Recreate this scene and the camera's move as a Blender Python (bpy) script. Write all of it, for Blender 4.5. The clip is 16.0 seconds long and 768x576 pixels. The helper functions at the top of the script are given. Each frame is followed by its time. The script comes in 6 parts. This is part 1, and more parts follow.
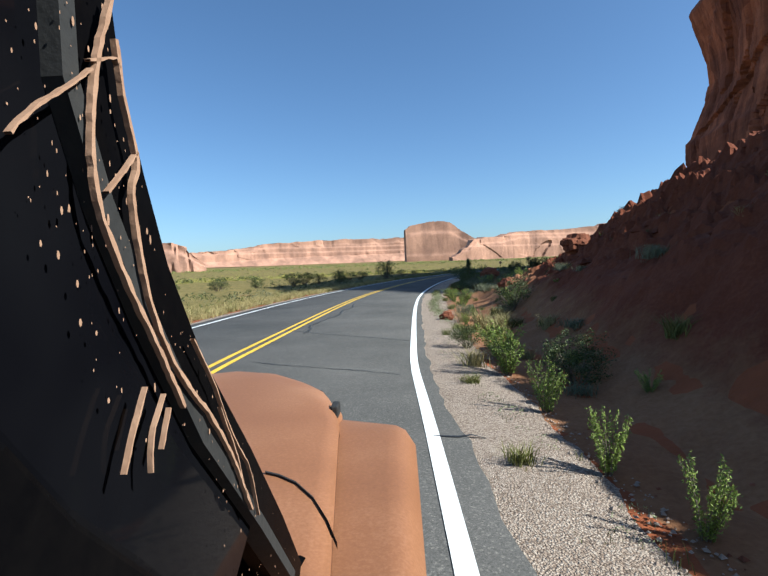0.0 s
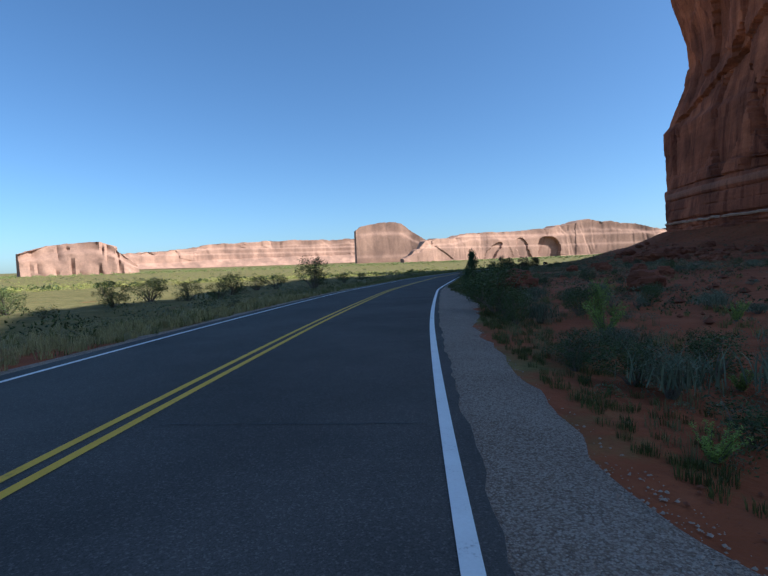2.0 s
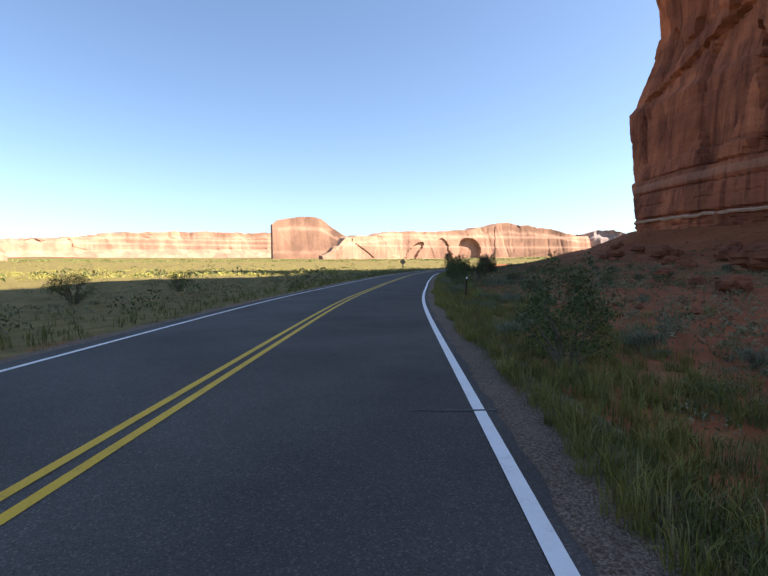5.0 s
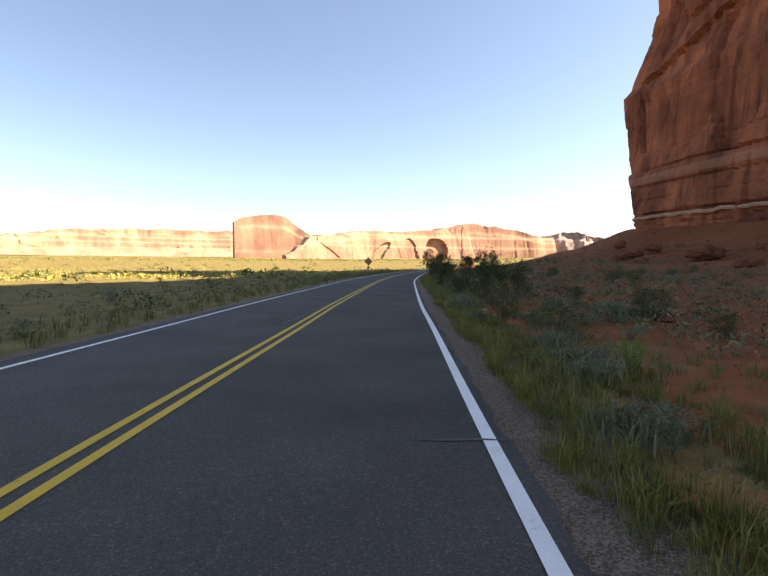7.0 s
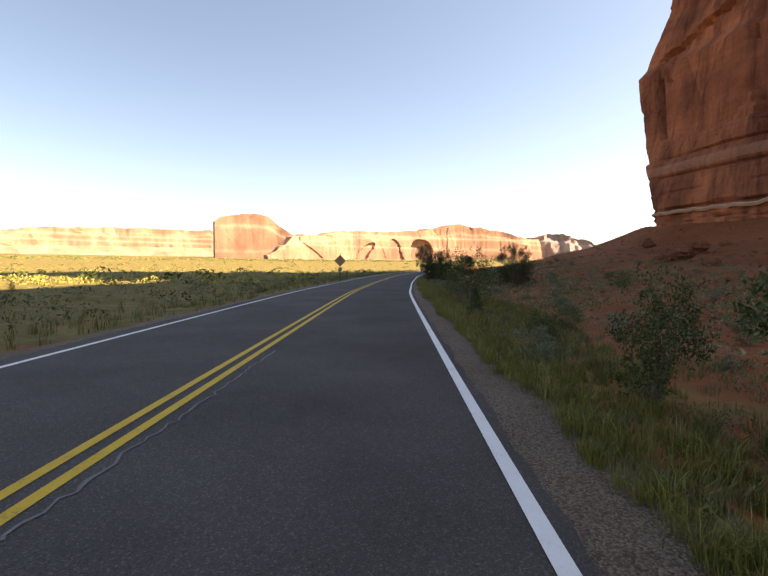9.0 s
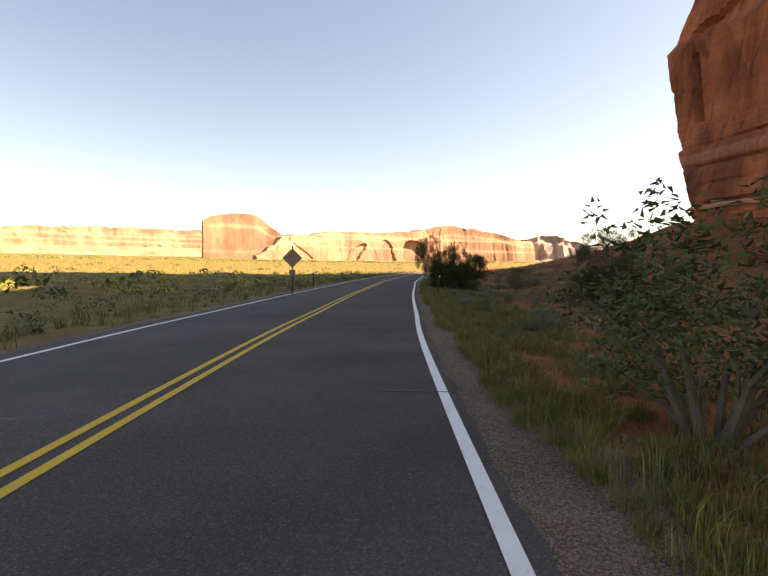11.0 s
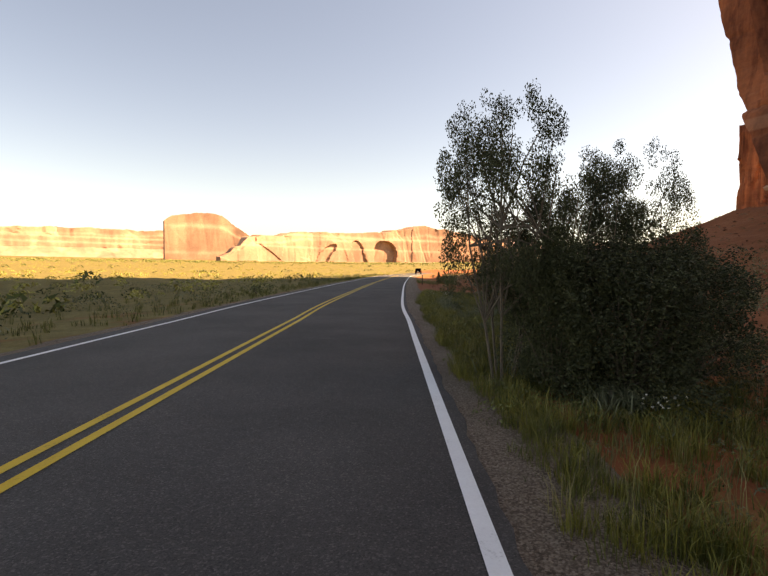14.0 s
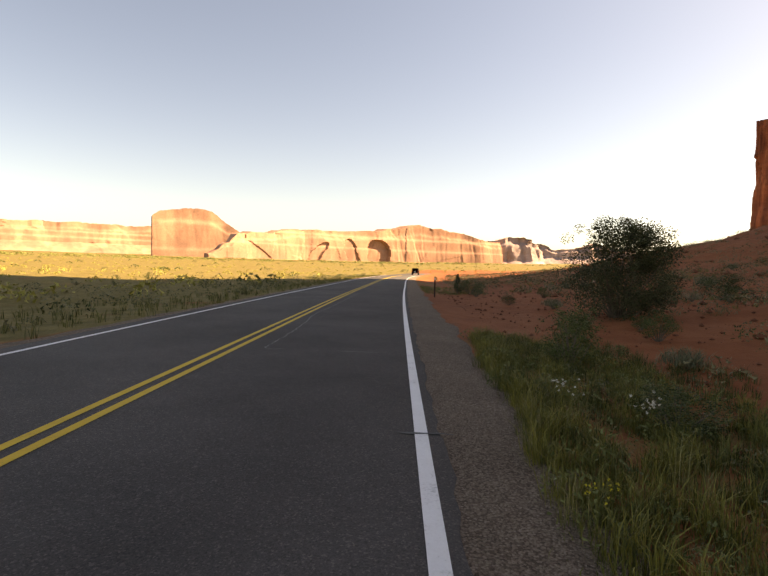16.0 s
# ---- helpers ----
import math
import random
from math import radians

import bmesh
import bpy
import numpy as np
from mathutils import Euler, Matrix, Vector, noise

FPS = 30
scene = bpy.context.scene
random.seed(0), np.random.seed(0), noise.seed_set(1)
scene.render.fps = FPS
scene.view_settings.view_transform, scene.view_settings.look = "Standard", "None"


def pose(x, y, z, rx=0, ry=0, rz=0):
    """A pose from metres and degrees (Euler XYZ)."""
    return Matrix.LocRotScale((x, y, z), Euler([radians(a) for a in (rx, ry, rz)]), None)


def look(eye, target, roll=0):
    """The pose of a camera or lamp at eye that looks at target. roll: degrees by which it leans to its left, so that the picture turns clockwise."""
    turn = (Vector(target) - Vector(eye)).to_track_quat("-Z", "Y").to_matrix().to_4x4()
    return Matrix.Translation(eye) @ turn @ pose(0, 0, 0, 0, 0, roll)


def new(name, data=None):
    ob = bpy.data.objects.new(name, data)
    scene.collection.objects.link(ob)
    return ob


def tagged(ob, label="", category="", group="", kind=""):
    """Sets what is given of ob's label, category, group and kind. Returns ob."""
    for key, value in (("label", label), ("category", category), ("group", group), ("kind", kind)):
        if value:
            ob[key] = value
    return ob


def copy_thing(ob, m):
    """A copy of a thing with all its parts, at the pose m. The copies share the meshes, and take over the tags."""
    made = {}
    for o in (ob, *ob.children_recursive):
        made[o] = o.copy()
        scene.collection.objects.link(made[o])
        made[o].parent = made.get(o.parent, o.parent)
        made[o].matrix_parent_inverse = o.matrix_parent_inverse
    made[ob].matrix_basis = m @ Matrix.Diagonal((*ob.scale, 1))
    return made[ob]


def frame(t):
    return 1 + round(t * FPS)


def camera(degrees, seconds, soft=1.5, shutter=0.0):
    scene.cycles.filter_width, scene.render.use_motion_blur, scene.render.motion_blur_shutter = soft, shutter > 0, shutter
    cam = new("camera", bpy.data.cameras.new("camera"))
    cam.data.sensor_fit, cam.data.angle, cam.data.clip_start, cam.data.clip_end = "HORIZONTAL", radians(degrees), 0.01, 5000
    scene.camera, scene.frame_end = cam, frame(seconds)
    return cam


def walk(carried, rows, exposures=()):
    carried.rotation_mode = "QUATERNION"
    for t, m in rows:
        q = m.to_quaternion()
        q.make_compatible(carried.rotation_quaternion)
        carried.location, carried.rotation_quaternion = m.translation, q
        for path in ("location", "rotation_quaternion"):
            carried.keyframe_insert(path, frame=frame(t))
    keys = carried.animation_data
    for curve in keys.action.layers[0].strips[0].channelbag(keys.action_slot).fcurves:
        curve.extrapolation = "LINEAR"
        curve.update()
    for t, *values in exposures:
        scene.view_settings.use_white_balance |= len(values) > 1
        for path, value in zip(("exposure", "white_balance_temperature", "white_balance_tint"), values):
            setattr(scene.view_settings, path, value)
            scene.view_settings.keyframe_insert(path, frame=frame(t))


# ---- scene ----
cam = camera(73.8, 16.0, soft=1.5)
# seconds, x, y, z, heading (clockwise from +y), tilt, lean to the right
ROUTE = """
0.0 0.00 0.00 1.63 11.50 -2.18 2.25
0.5 2.07 8.48 1.61 13.07 -2.34 3.30
1.0 4.33 17.01 1.60 14.53 -2.47 3.14
1.5 6.91 25.58 1.61 15.76 -2.26 2.73
2.0 9.70 34.31 1.59 17.01 -2.19 2.15
2.5 12.83 43.16 1.61 18.83 -2.33 1.44
3.0 16.31 51.88 1.62 21.18 -2.54 1.01
3.5 19.82 60.15 1.63 23.28 -2.79 0.91
4.0 23.32 67.58 1.61 24.66 -2.71 1.07
4.5 26.65 74.47 1.60 25.40 -2.66 0.71
5.0 29.89 80.87 1.60 25.99 -2.62 0.31
5.5 33.00 86.88 1.60 26.70 -2.61 0.00
6.0 36.00 92.56 1.60 27.81 -2.60 -0.19
6.5 38.93 97.91 1.61 29.20 -2.60 -0.26
7.0 41.84 102.95 1.61 29.77 -2.60 -0.11
7.5 44.72 107.74 1.58 30.32 -2.62 -0.07
8.0 47.45 112.32 1.60 30.84 -2.61 -0.35
8.5 50.13 116.71 1.61 31.16 -2.50 -0.42
9.0 52.79 120.94 1.61 31.52 -2.49 -0.41
9.5 55.43 125.09 1.60 31.88 -2.45 -0.28
10.0 58.12 129.16 1.60 32.14 -2.41 -0.25
10.5 60.82 133.25 1.60 32.25 -2.37 -0.39
11.0 63.54 137.41 1.60 32.43 -2.34 -0.70
11.5 66.30 141.68 1.62 32.87 -2.34 -0.95
12.0 69.22 146.09 1.61 33.22 -2.38 -0.65
12.5 72.24 150.51 1.60 33.72 -2.28 -0.46
13.0 75.29 154.94 1.59 34.27 -2.26 -0.75
13.5 78.55 159.49 1.58 35.01 -2.41 -0.69
14.0 82.04 164.17 1.61 35.63 -2.15 -0.54
14.5 85.65 169.00 1.59 36.12 -2.13 -0.69
15.0 89.38 173.91 1.59 36.32 -2.14 -0.96
15.5 93.12 178.89 1.58 36.32 -2.10 -1.28
16.0 96.92 183.87 1.62 36.39 -2.20 -1.33
"""
ROWS = [[float(v) for v in line.split()] for line in ROUTE.strip().splitlines()]


def eye_pose(x, y, z, heading, tilt, lean):
    return pose(x, y, z, 90 + tilt, 0, -heading) @ pose(0, 0, 0, 0, 0, -lean)


walk(cam, [(r[0], eye_pose(*r[1:])) for r in ROWS],
     exposures=[(0.0, 1.06, 5600, 3), (1.5, 1.04, 5400, 3), (2.5, 1.15, 5150, 3), (3.5, 1.65, 5900, 8), (4.2, 1.78, 6350, 11), (6.5, 2.07, 7900, 16), (9.0, 2.16, 9600, 19), (12.0, 2.2, 11700, 22), (16.0, 2.02, 13200, 24)])

# ---- light ----
SUN_AZ, SUN_EL = 118.0, 37.0          # clockwise from +y, degrees
SUN_WAY = Vector((math.sin(radians(SUN_AZ)) * math.cos(radians(SUN_EL)),
                  math.cos(radians(SUN_AZ)) * math.cos(radians(SUN_EL)), math.sin(radians(SUN_EL))))
world = bpy.data.worlds.new("sky")
scene.world = world
world.use_nodes = True
wn = world.node_tree.nodes
sky = wn.new("ShaderNodeTexSky")
sky.sky_type, sky.sun_disc = "NISHITA", False
sky.sun_elevation, sky.sun_rotation = radians(SUN_EL), radians(SUN_AZ)
sky.altitude, sky.air_density, sky.dust_density, sky.ozone_density = 1300, 1.0, 2.6, 2.2
wn["Background"].inputs["Strength"].default_value = 0.069
clear = wn.new("ShaderNodeMix")              # a clear dry-air blue
clear.data_type, clear.blend_type = "RGBA", "MULTIPLY"
clear.inputs[0].default_value, clear.inputs[7].default_value = 1.0, (0.92, 0.99, 1.03, 1)
world.node_tree.links.new(sky.outputs["Color"], clear.inputs[6])
world.node_tree.links.new(clear.outputs[2], wn["Background"].inputs["Color"])
sun = new("sun", bpy.data.lights.new("sun", "SUN"))
sun.data.energy, sun.data.angle, sun.data.color = 5.0, radians(0.53), (1.0, 0.93, 0.82)
sun.matrix_world = look((0, 0, 300), Vector((0, 0, 300)) - SUN_WAY)


# ---- materials ----
def ramp(nt, stops):
    n = nt.nodes.new("ShaderNodeValToRGB")
    el = n.color_ramp.elements
    while len(el) < len(stops):
        el.new(0.5)
    for e, (p, c) in zip(el, stops):
        e.position, e.color = p, (*c, 1)
    return n


def tex(nt, kind, scale, vec, **kw):
    n = nt.nodes.new(kind)
    n.inputs["Scale"].default_value = scale
    for k, v in kw.items():
        n.inputs[k].default_value = v
    nt.links.new(vec, n.inputs["Vector"])
    return n


def stretched(nt, vec, s):
    n = nt.nodes.new("ShaderNodeMapping")
    n.inputs["Scale"].default_value = s
    nt.links.new(vec, n.inputs["Vector"])
    return n.outputs["Vector"]


def mix(nt, fac, a, b, how="MIX"):
    n = nt.nodes.new("ShaderNodeMix")
    n.data_type, n.blend_type = "RGBA", how
    for sock, v in ((n.inputs["Factor"], fac), (n.inputs[6], a), (n.inputs[7], b)):
        if isinstance(v, (int, float)):
            sock.default_value = v
        elif isinstance(v, tuple):
            sock.default_value = (*v, 1)
        else:
            nt.links.new(v, sock)
    return n.outputs[2]


def bump(nt, height, strength, dist, normal=None):
    n = nt.nodes.new("ShaderNodeBump")
    n.inputs["Strength"].default_value, n.inputs["Distance"].default_value = strength, dist
    nt.links.new(height, n.inputs["Height"])
    if normal is not None:
        nt.links.new(normal, n.inputs["Normal"])
    return n.outputs["Normal"]


def fresh(name):
    m = bpy.data.materials.new(name)
    m.use_nodes = True
    nt = m.node_tree
    pos = nt.nodes.new("ShaderNodeNewGeometry").outputs["Position"]
    return m, nt, nt.nodes["Principled BSDF"], pos


def plain(name, stops, big, small, rough=0.8, metal=0.0, relief=0.3, dist=0.02, spec=0.3):
    """Colour from two sizes of noise, with a fine relief."""
    m, nt, b, pos = fresh(name)
    n1 = tex(nt, "ShaderNodeTexNoise", big, pos, Detail=5.0)
    n2 = tex(nt, "ShaderNodeTexNoise", small, pos, Detail=4.0, Roughness=0.65)
    c = mix(nt, 0.5, n1.outputs["Fac"], n2.outputs["Fac"])
    r = ramp(nt, stops)
    nt.links.new(c, r.inputs["Fac"])
    nt.links.new(r.outputs["Color"], b.inputs["Base Color"])
    nt.links.new(bump(nt, n2.outputs["Fac"], relief, dist), b.inputs["Normal"])
    b.inputs["Roughness"].default_value, b.inputs["Metallic"].default_value = rough, metal
    b.inputs["Specular IOR Level"].default_value = spec
    return m


def rock_material(name, bands, size, streak, relief, pale=(), joints=0.0):
    """Bedded sandstone: level bands that wander, dark streaks down the faces, grain and joints."""
    m, nt, b, pos = fresh(name)
    warp = tex(nt, "ShaderNodeTexNoise", 0.6 / size, pos, Detail=3.0)
    sep = nt.nodes.new("ShaderNodeSeparateXYZ")
    nt.links.new(pos, sep.inputs[0])
    add = nt.nodes.new("ShaderNodeMath")
    add.operation = "MULTIPLY_ADD"
    nt.links.new(warp.outputs["Fac"], add.inputs[0])
    add.inputs[1].default_value = 0.55 * size
    nt.links.new(sep.outputs["Z"], add.inputs[2])
    comb = nt.nodes.new("ShaderNodeCombineXYZ")
    nt.links.new(add.outputs[0], comb.inputs["Z"])
    lay = tex(nt, "ShaderNodeTexNoise", 2.2 / size, comb.outputs[0], Detail=6.0, Roughness=0.7)
    r = ramp(nt, bands)
    nt.links.new(lay.outputs["Fac"], r.inputs["Fac"])
    st = tex(nt, "ShaderNodeTexNoise", 1.0, stretched(nt, pos, (1.1 / size, 1.1 / size, 0.16 / size)), Detail=7.0, Roughness=0.62, Distortion=0.4)
    sr = ramp(nt, [(0.40, (1, 1, 1)), (0.62, (1 - streak, 1 - streak, 1 - streak * 0.9))])
    nt.links.new(st.outputs["Fac"], sr.inputs["Fac"])
    c = mix(nt, 1.0, r.outputs["Color"], sr.outputs["Color"], "MULTIPLY")
    blot = tex(nt, "ShaderNodeTexNoise", 0.7 / size, pos, Detail=4.0, Roughness=0.55)
    br = ramp(nt, [(0.38, (0.72, 0.70, 0.70)), (0.62, (1.12, 1.08, 1.05))])
    nt.links.new(blot.outputs["Fac"], br.inputs["Fac"])
    c = mix(nt, 1.0, c, br.outputs["Color"], "MULTIPLY")
    if joints:
        bent = mix(nt, 0.22, pos, tex(nt, "ShaderNodeTexNoise", 0.9 / size, pos, Detail=4.0).outputs["Color"], "ADD")
        far_apart = stretched(nt, bent, (0.62 / size, 0.62 / size, 0.25 / size))
        slab = tex(nt, "ShaderNodeTexVoronoi", 1.0, far_apart)
        tone = nt.nodes.new("ShaderNodeSeparateColor")
        nt.links.new(slab.outputs["Color"], tone.inputs[0])
        tr = ramp(nt, [(0.0, (0.62, 0.58, 0.60)), (0.45, (0.95, 0.93, 0.92)), (1.0, (1.18, 1.12, 1.05))])
        nt.links.new(tone.outputs[0], tr.inputs["Fac"])
        c = mix(nt, joints, c, mix(nt, 1.0, c, tr.outputs["Color"], "MULTIPLY"))
        wet = tex(nt, "ShaderNodeTexNoise", 1.0, stretched(nt, pos, (0.55, 0.55, 0.035)), Detail=5.0, Roughness=0.6)
        wr = ramp(nt, [(0.52, (1, 1, 1)), (0.66, (0.50, 0.46, 0.50))])
        nt.links.new(wet.outputs["Fac"], wr.inputs["Fac"])
        c = mix(nt, joints, c, mix(nt, 1.0, c, wr.outputs["Color"], "MULTIPLY"))
    for z0, z1, much, tint in pale:
        wob = nt.nodes.new("ShaderNodeMath")
        wob.operation = "MULTIPLY_ADD"
        nt.links.new(lay.outputs["Fac"], wob.inputs[0])
        wob.inputs[1].default_value = 1.5
        nt.links.new(sep.outputs["Z"], wob.inputs[2])
        mr = nt.nodes.new("ShaderNodeMapRange")
        mr.inputs["From Min"].default_value, mr.inputs["From Max"].default_value = z0 - 2 + 0.75, z1 + 2 + 0.75
        nt.links.new(wob.outputs[0], mr.inputs["Value"])
        w = 2.0 / (z1 - z0 + 4)
        rr = ramp(nt, [(w * 0.85, (0, 0, 0)), (w, (much, much, much)), (1 - w, (much, much, much)), (1 - w * 0.85, (0, 0, 0))])
        nt.links.new(mr.outputs["Result"], rr.inputs["Fac"])
        c = mix(nt, rr.outputs["Color"], c, tint)
    grain = tex(nt, "ShaderNodeTexNoise", 14.0 / size, pos, Detail=6.0, Roughness=0.7)
    gr = ramp(nt, [(0.3, (0.78, 0.78, 0.78)), (0.7, (1.1, 1.08, 1.05))])
    nt.links.new(grain.outputs["Fac"], gr.inputs["Fac"])
    c = mix(nt, 1.0, c, gr.outputs["Color"], "MULTIPLY")
    nt.links.new(c, b.inputs["Base Color"])
    n1 = bump(nt, lay.outputs["Fac"], 0.6 * relief, 0.10 * size)
    n2 = bump(nt, st.outputs["Fac"], 0.5 * relief, 0.12 * size, n1)
    n3 = bump(nt, grain.outputs["Fac"], 0.5 * relief, 0.03 * size, n2)
    nt.links.new(n3, b.inputs["Normal"])
    b.inputs["Roughness"].default_value, b.inputs["Specular IOR Level"].default_value = 0.92, 0.15
    return m


def leaf_material(name, dark, light, rough=0.6):
    m, nt, b, pos = fresh(name)
    geo = nt.nodes.new("ShaderNodeNewGeometry")
    obj = nt.nodes.new("ShaderNodeObjectInfo")
    n = tex(nt, "ShaderNodeTexNoise", 2.5, pos, Detail=3.0)
    f = mix(nt, 0.5, geo.outputs["Random Per Island"], n.outputs["Fac"])
    f = mix(nt, 0.25, f, obj.outputs["Random"])
    r = ramp(nt, [(0.25, dark), (0.75, light)])
    nt.links.new(f, r.inputs["Fac"])
    nt.links.new(r.outputs["Color"], b.inputs["Base Color"])
    b.inputs["Roughness"].default_value, b.inputs["Specular IOR Level"].default_value = rough, 0.25
    return m


def ground_material():
    """Red sand with paler washes, low green and straw-coloured growth on the flats."""
    m, nt, b, pos = fresh("desert_ground")
    n1 = tex(nt, "ShaderNodeTexNoise", 0.05, pos, Detail=6.0, Roughness=0.6)
    n2 = tex(nt, "ShaderNodeTexNoise", 0.9, pos, Detail=6.0, Roughness=0.7)
    n3 = tex(nt, "ShaderNodeTexNoise", 14.0, pos, Detail=5.0, Roughness=0.7)
    sand = ramp(nt, [(0.3, (0.160, 0.046, 0.019)), (0.5, (0.250, 0.079, 0.033)), (0.72, (0.345, 0.128, 0.060))])
    nt.links.new(mix(nt, 0.5, n1.outputs["Fac"], n2.outputs["Fac"]), sand.inputs["Fac"])
    grow = ramp(nt, [(0.3, (0.060, 0.052, 0.016)), (0.5, (0.15, 0.12, 0.042)), (0.7, (0.29, 0.215, 0.085))])
    nt.links.new(mix(nt, 0.45, n2.outputs["Fac"], n3.outputs["Fac"]), grow.inputs["Fac"])
    cover = nt.nodes.new("ShaderNodeAttribute")
    cover.attribute_name = "growth"
    patch = tex(nt, "ShaderNodeTexNoise", 0.22, pos, Detail=7.0, Roughness=0.68)
    th = nt.nodes.new("ShaderNodeMath")
    th.operation = "ADD"
    nt.links.new(cover.outputs["Fac"], th.inputs[0])
    nt.links.new(patch.outputs["Fac"], th.inputs[1])
    cut = ramp(nt, [(0.88, (0, 0, 0)), (1.0, (1, 1, 1))])
    half = nt.nodes.new("ShaderNodeMath")
    half.operation = "MULTIPLY"
    half.inputs[1].default_value = 0.8
    nt.links.new(th.outputs[0], half.inputs[0])
    nt.links.new(half.outputs[0], cut.inputs["Fac"])
    c = mix(nt, cut.outputs["Color"], sand.outputs["Color"], grow.outputs["Color"])
    nt.links.new(c, b.inputs["Base Color"])
    nb = bump(nt, n3.outputs["Fac"], 0.5, 0.03)
    nt.links.new(bump(nt, n2.outputs["Fac"], 0.5, 0.25, nb), b.inputs["Normal"])
    b.inputs["Roughness"].default_value, b.inputs["Specular IOR Level"].default_value = 0.95, 0.1
    return m


M_GROUND = ground_material()
M_TOWER = rock_material("red_sandstone", [(0.25, (0.36, 0.120, 0.060)), (0.42, (0.46, 0.165, 0.088)), (0.55, (0.41, 0.14, 0.073)),
                                          (0.68, (0.48, 0.187, 0.104)), (0.8, (0.42, 0.15, 0.080))], 9.0, 0.5, 1.0,
                        pale=((24.6, 26.4, 0.30, (0.46, 0.25, 0.17)),), joints=0.8)
# rock's own pinkish tan, made paler and duller to carry distance haze
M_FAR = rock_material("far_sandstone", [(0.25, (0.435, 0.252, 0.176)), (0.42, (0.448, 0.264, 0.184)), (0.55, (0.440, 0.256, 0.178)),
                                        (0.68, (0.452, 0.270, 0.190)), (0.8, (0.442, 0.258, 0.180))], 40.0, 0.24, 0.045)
# haze over the farthest mesas is put into this rock's greyer, paler colour
M_HAZY = rock_material("haze_grey_sandstone", [(0.25, (0.34, 0.26, 0.24)), (0.5, (0.42, 0.33, 0.31)), (0.75, (0.38, 0.29, 0.27))], 40.0, 0.1, 0.5)
M_BANK = rock_material("crumbling_red_bank", [(0.3, (0.098, 0.029, 0.015)), (0.5, (0.14, 0.043, 0.022)), (0.7, (0.185, 0.063, 0.034))], 2.0, 0.2, 1.0)
M_BOULDER = rock_material("red_boulder", [(0.3, (0.16, 0.055, 0.03)), (0.6, (0.26, 0.10, 0.055)), (0.8, (0.21, 0.075, 0.04))], 1.2, 0.2, 1.0)
M_PALE = plain("pale_bed", [(0.3, (0.36, 0.20, 0.13)), (0.7, (0.50, 0.33, 0.24))], 0.3, 3.0, 0.92, relief=0.5, dist=0.1, spec=0.1)


def asphalt_material():
    m, nt, b, pos = fresh("worn_asphalt")
    n1 = tex(nt, "ShaderNodeTexNoise", 0.35, pos, Detail=5.0, Roughness=0.6)
    n2 = tex(nt, "ShaderNodeTexNoise", 90.0, pos, Detail=3.0, Roughness=0.8)
    v = tex(nt, "ShaderNodeTexVoronoi", 130.0, pos)
    r1 = ramp(nt, [(0.3, (0.061, 0.060, 0.057)), (0.7, (0.098, 0.094, 0.089))])
    nt.links.new(n1.outputs["Fac"], r1.inputs["Fac"])
    r2 = ramp(nt, [(0.25, (0.55, 0.55, 0.55)), (0.75, (1.45, 1.42, 1.4))])
    nt.links.new(n2.outputs["Fac"], r2.inputs["Fac"])
    c = mix(nt, 1.0, r1.outputs["Color"], r2.outputs["Color"], "MULTIPLY")
    chip = tex(nt, "ShaderNodeTexVoronoi", 75.0, pos)
    lone = nt.nodes.new("ShaderNodeSeparateColor")
    nt.links.new(chip.outputs["Color"], lone.inputs[0])
    stone = ramp(nt, [(0.0, (0.55, 0.55, 0.55)), (0.35, (0.95, 0.95, 0.95)), (0.85, (1.05, 1.05, 1.05)), (0.93, (2.0, 1.95, 1.85))])
    nt.links.new(lone.outputs[0], stone.inputs["Fac"])
    c = mix(nt, 0.55, c, mix(nt, 1.0, c, stone.outputs["Color"], "MULTIPLY"))
    nt.links.new(c, b.inputs["Base Color"])
    nt.links.new(bump(nt, v.outputs["Distance"], 0.4, 0.006), b.inputs["Normal"])
    b.inputs["Roughness"].default_value, b.inputs["Specular IOR Level"].default_value = 0.9, 0.12
    return m


M_ASPHALT = asphalt_material()
M_WHITE = plain("worn_white_paint", [(0.30, (0.42, 0.41, 0.39)), (0.42, (0.72, 0.71, 0.69)), (0.7, (0.80, 0.80, 0.78))], 3.0, 40.0, 0.7, relief=0.3, dist=0.004)
M_YELLOW = plain("worn_yellow_paint", [(0.30, (0.30, 0.20, 0.04)), (0.42, (0.62, 0.38, 0.03)), (0.7, (0.72, 0.46, 0.04))], 3.0, 40.0, 0.7, relief=0.3, dist=0.004)
M_TAR = plain("black_tar", [(0.3, (0.012, 0.012, 0.013)), (0.7, (0.03, 0.03, 0.03))], 2.0, 30.0, 0.55, relief=0.3, dist=0.004)
M_SCAR = plain("pale_filler", [(0.3, (0.11, 0.11, 0.11)), (0.7, (0.21, 0.21, 0.205))], 4.0, 40.0, 0.8, relief=0.3, dist=0.004)


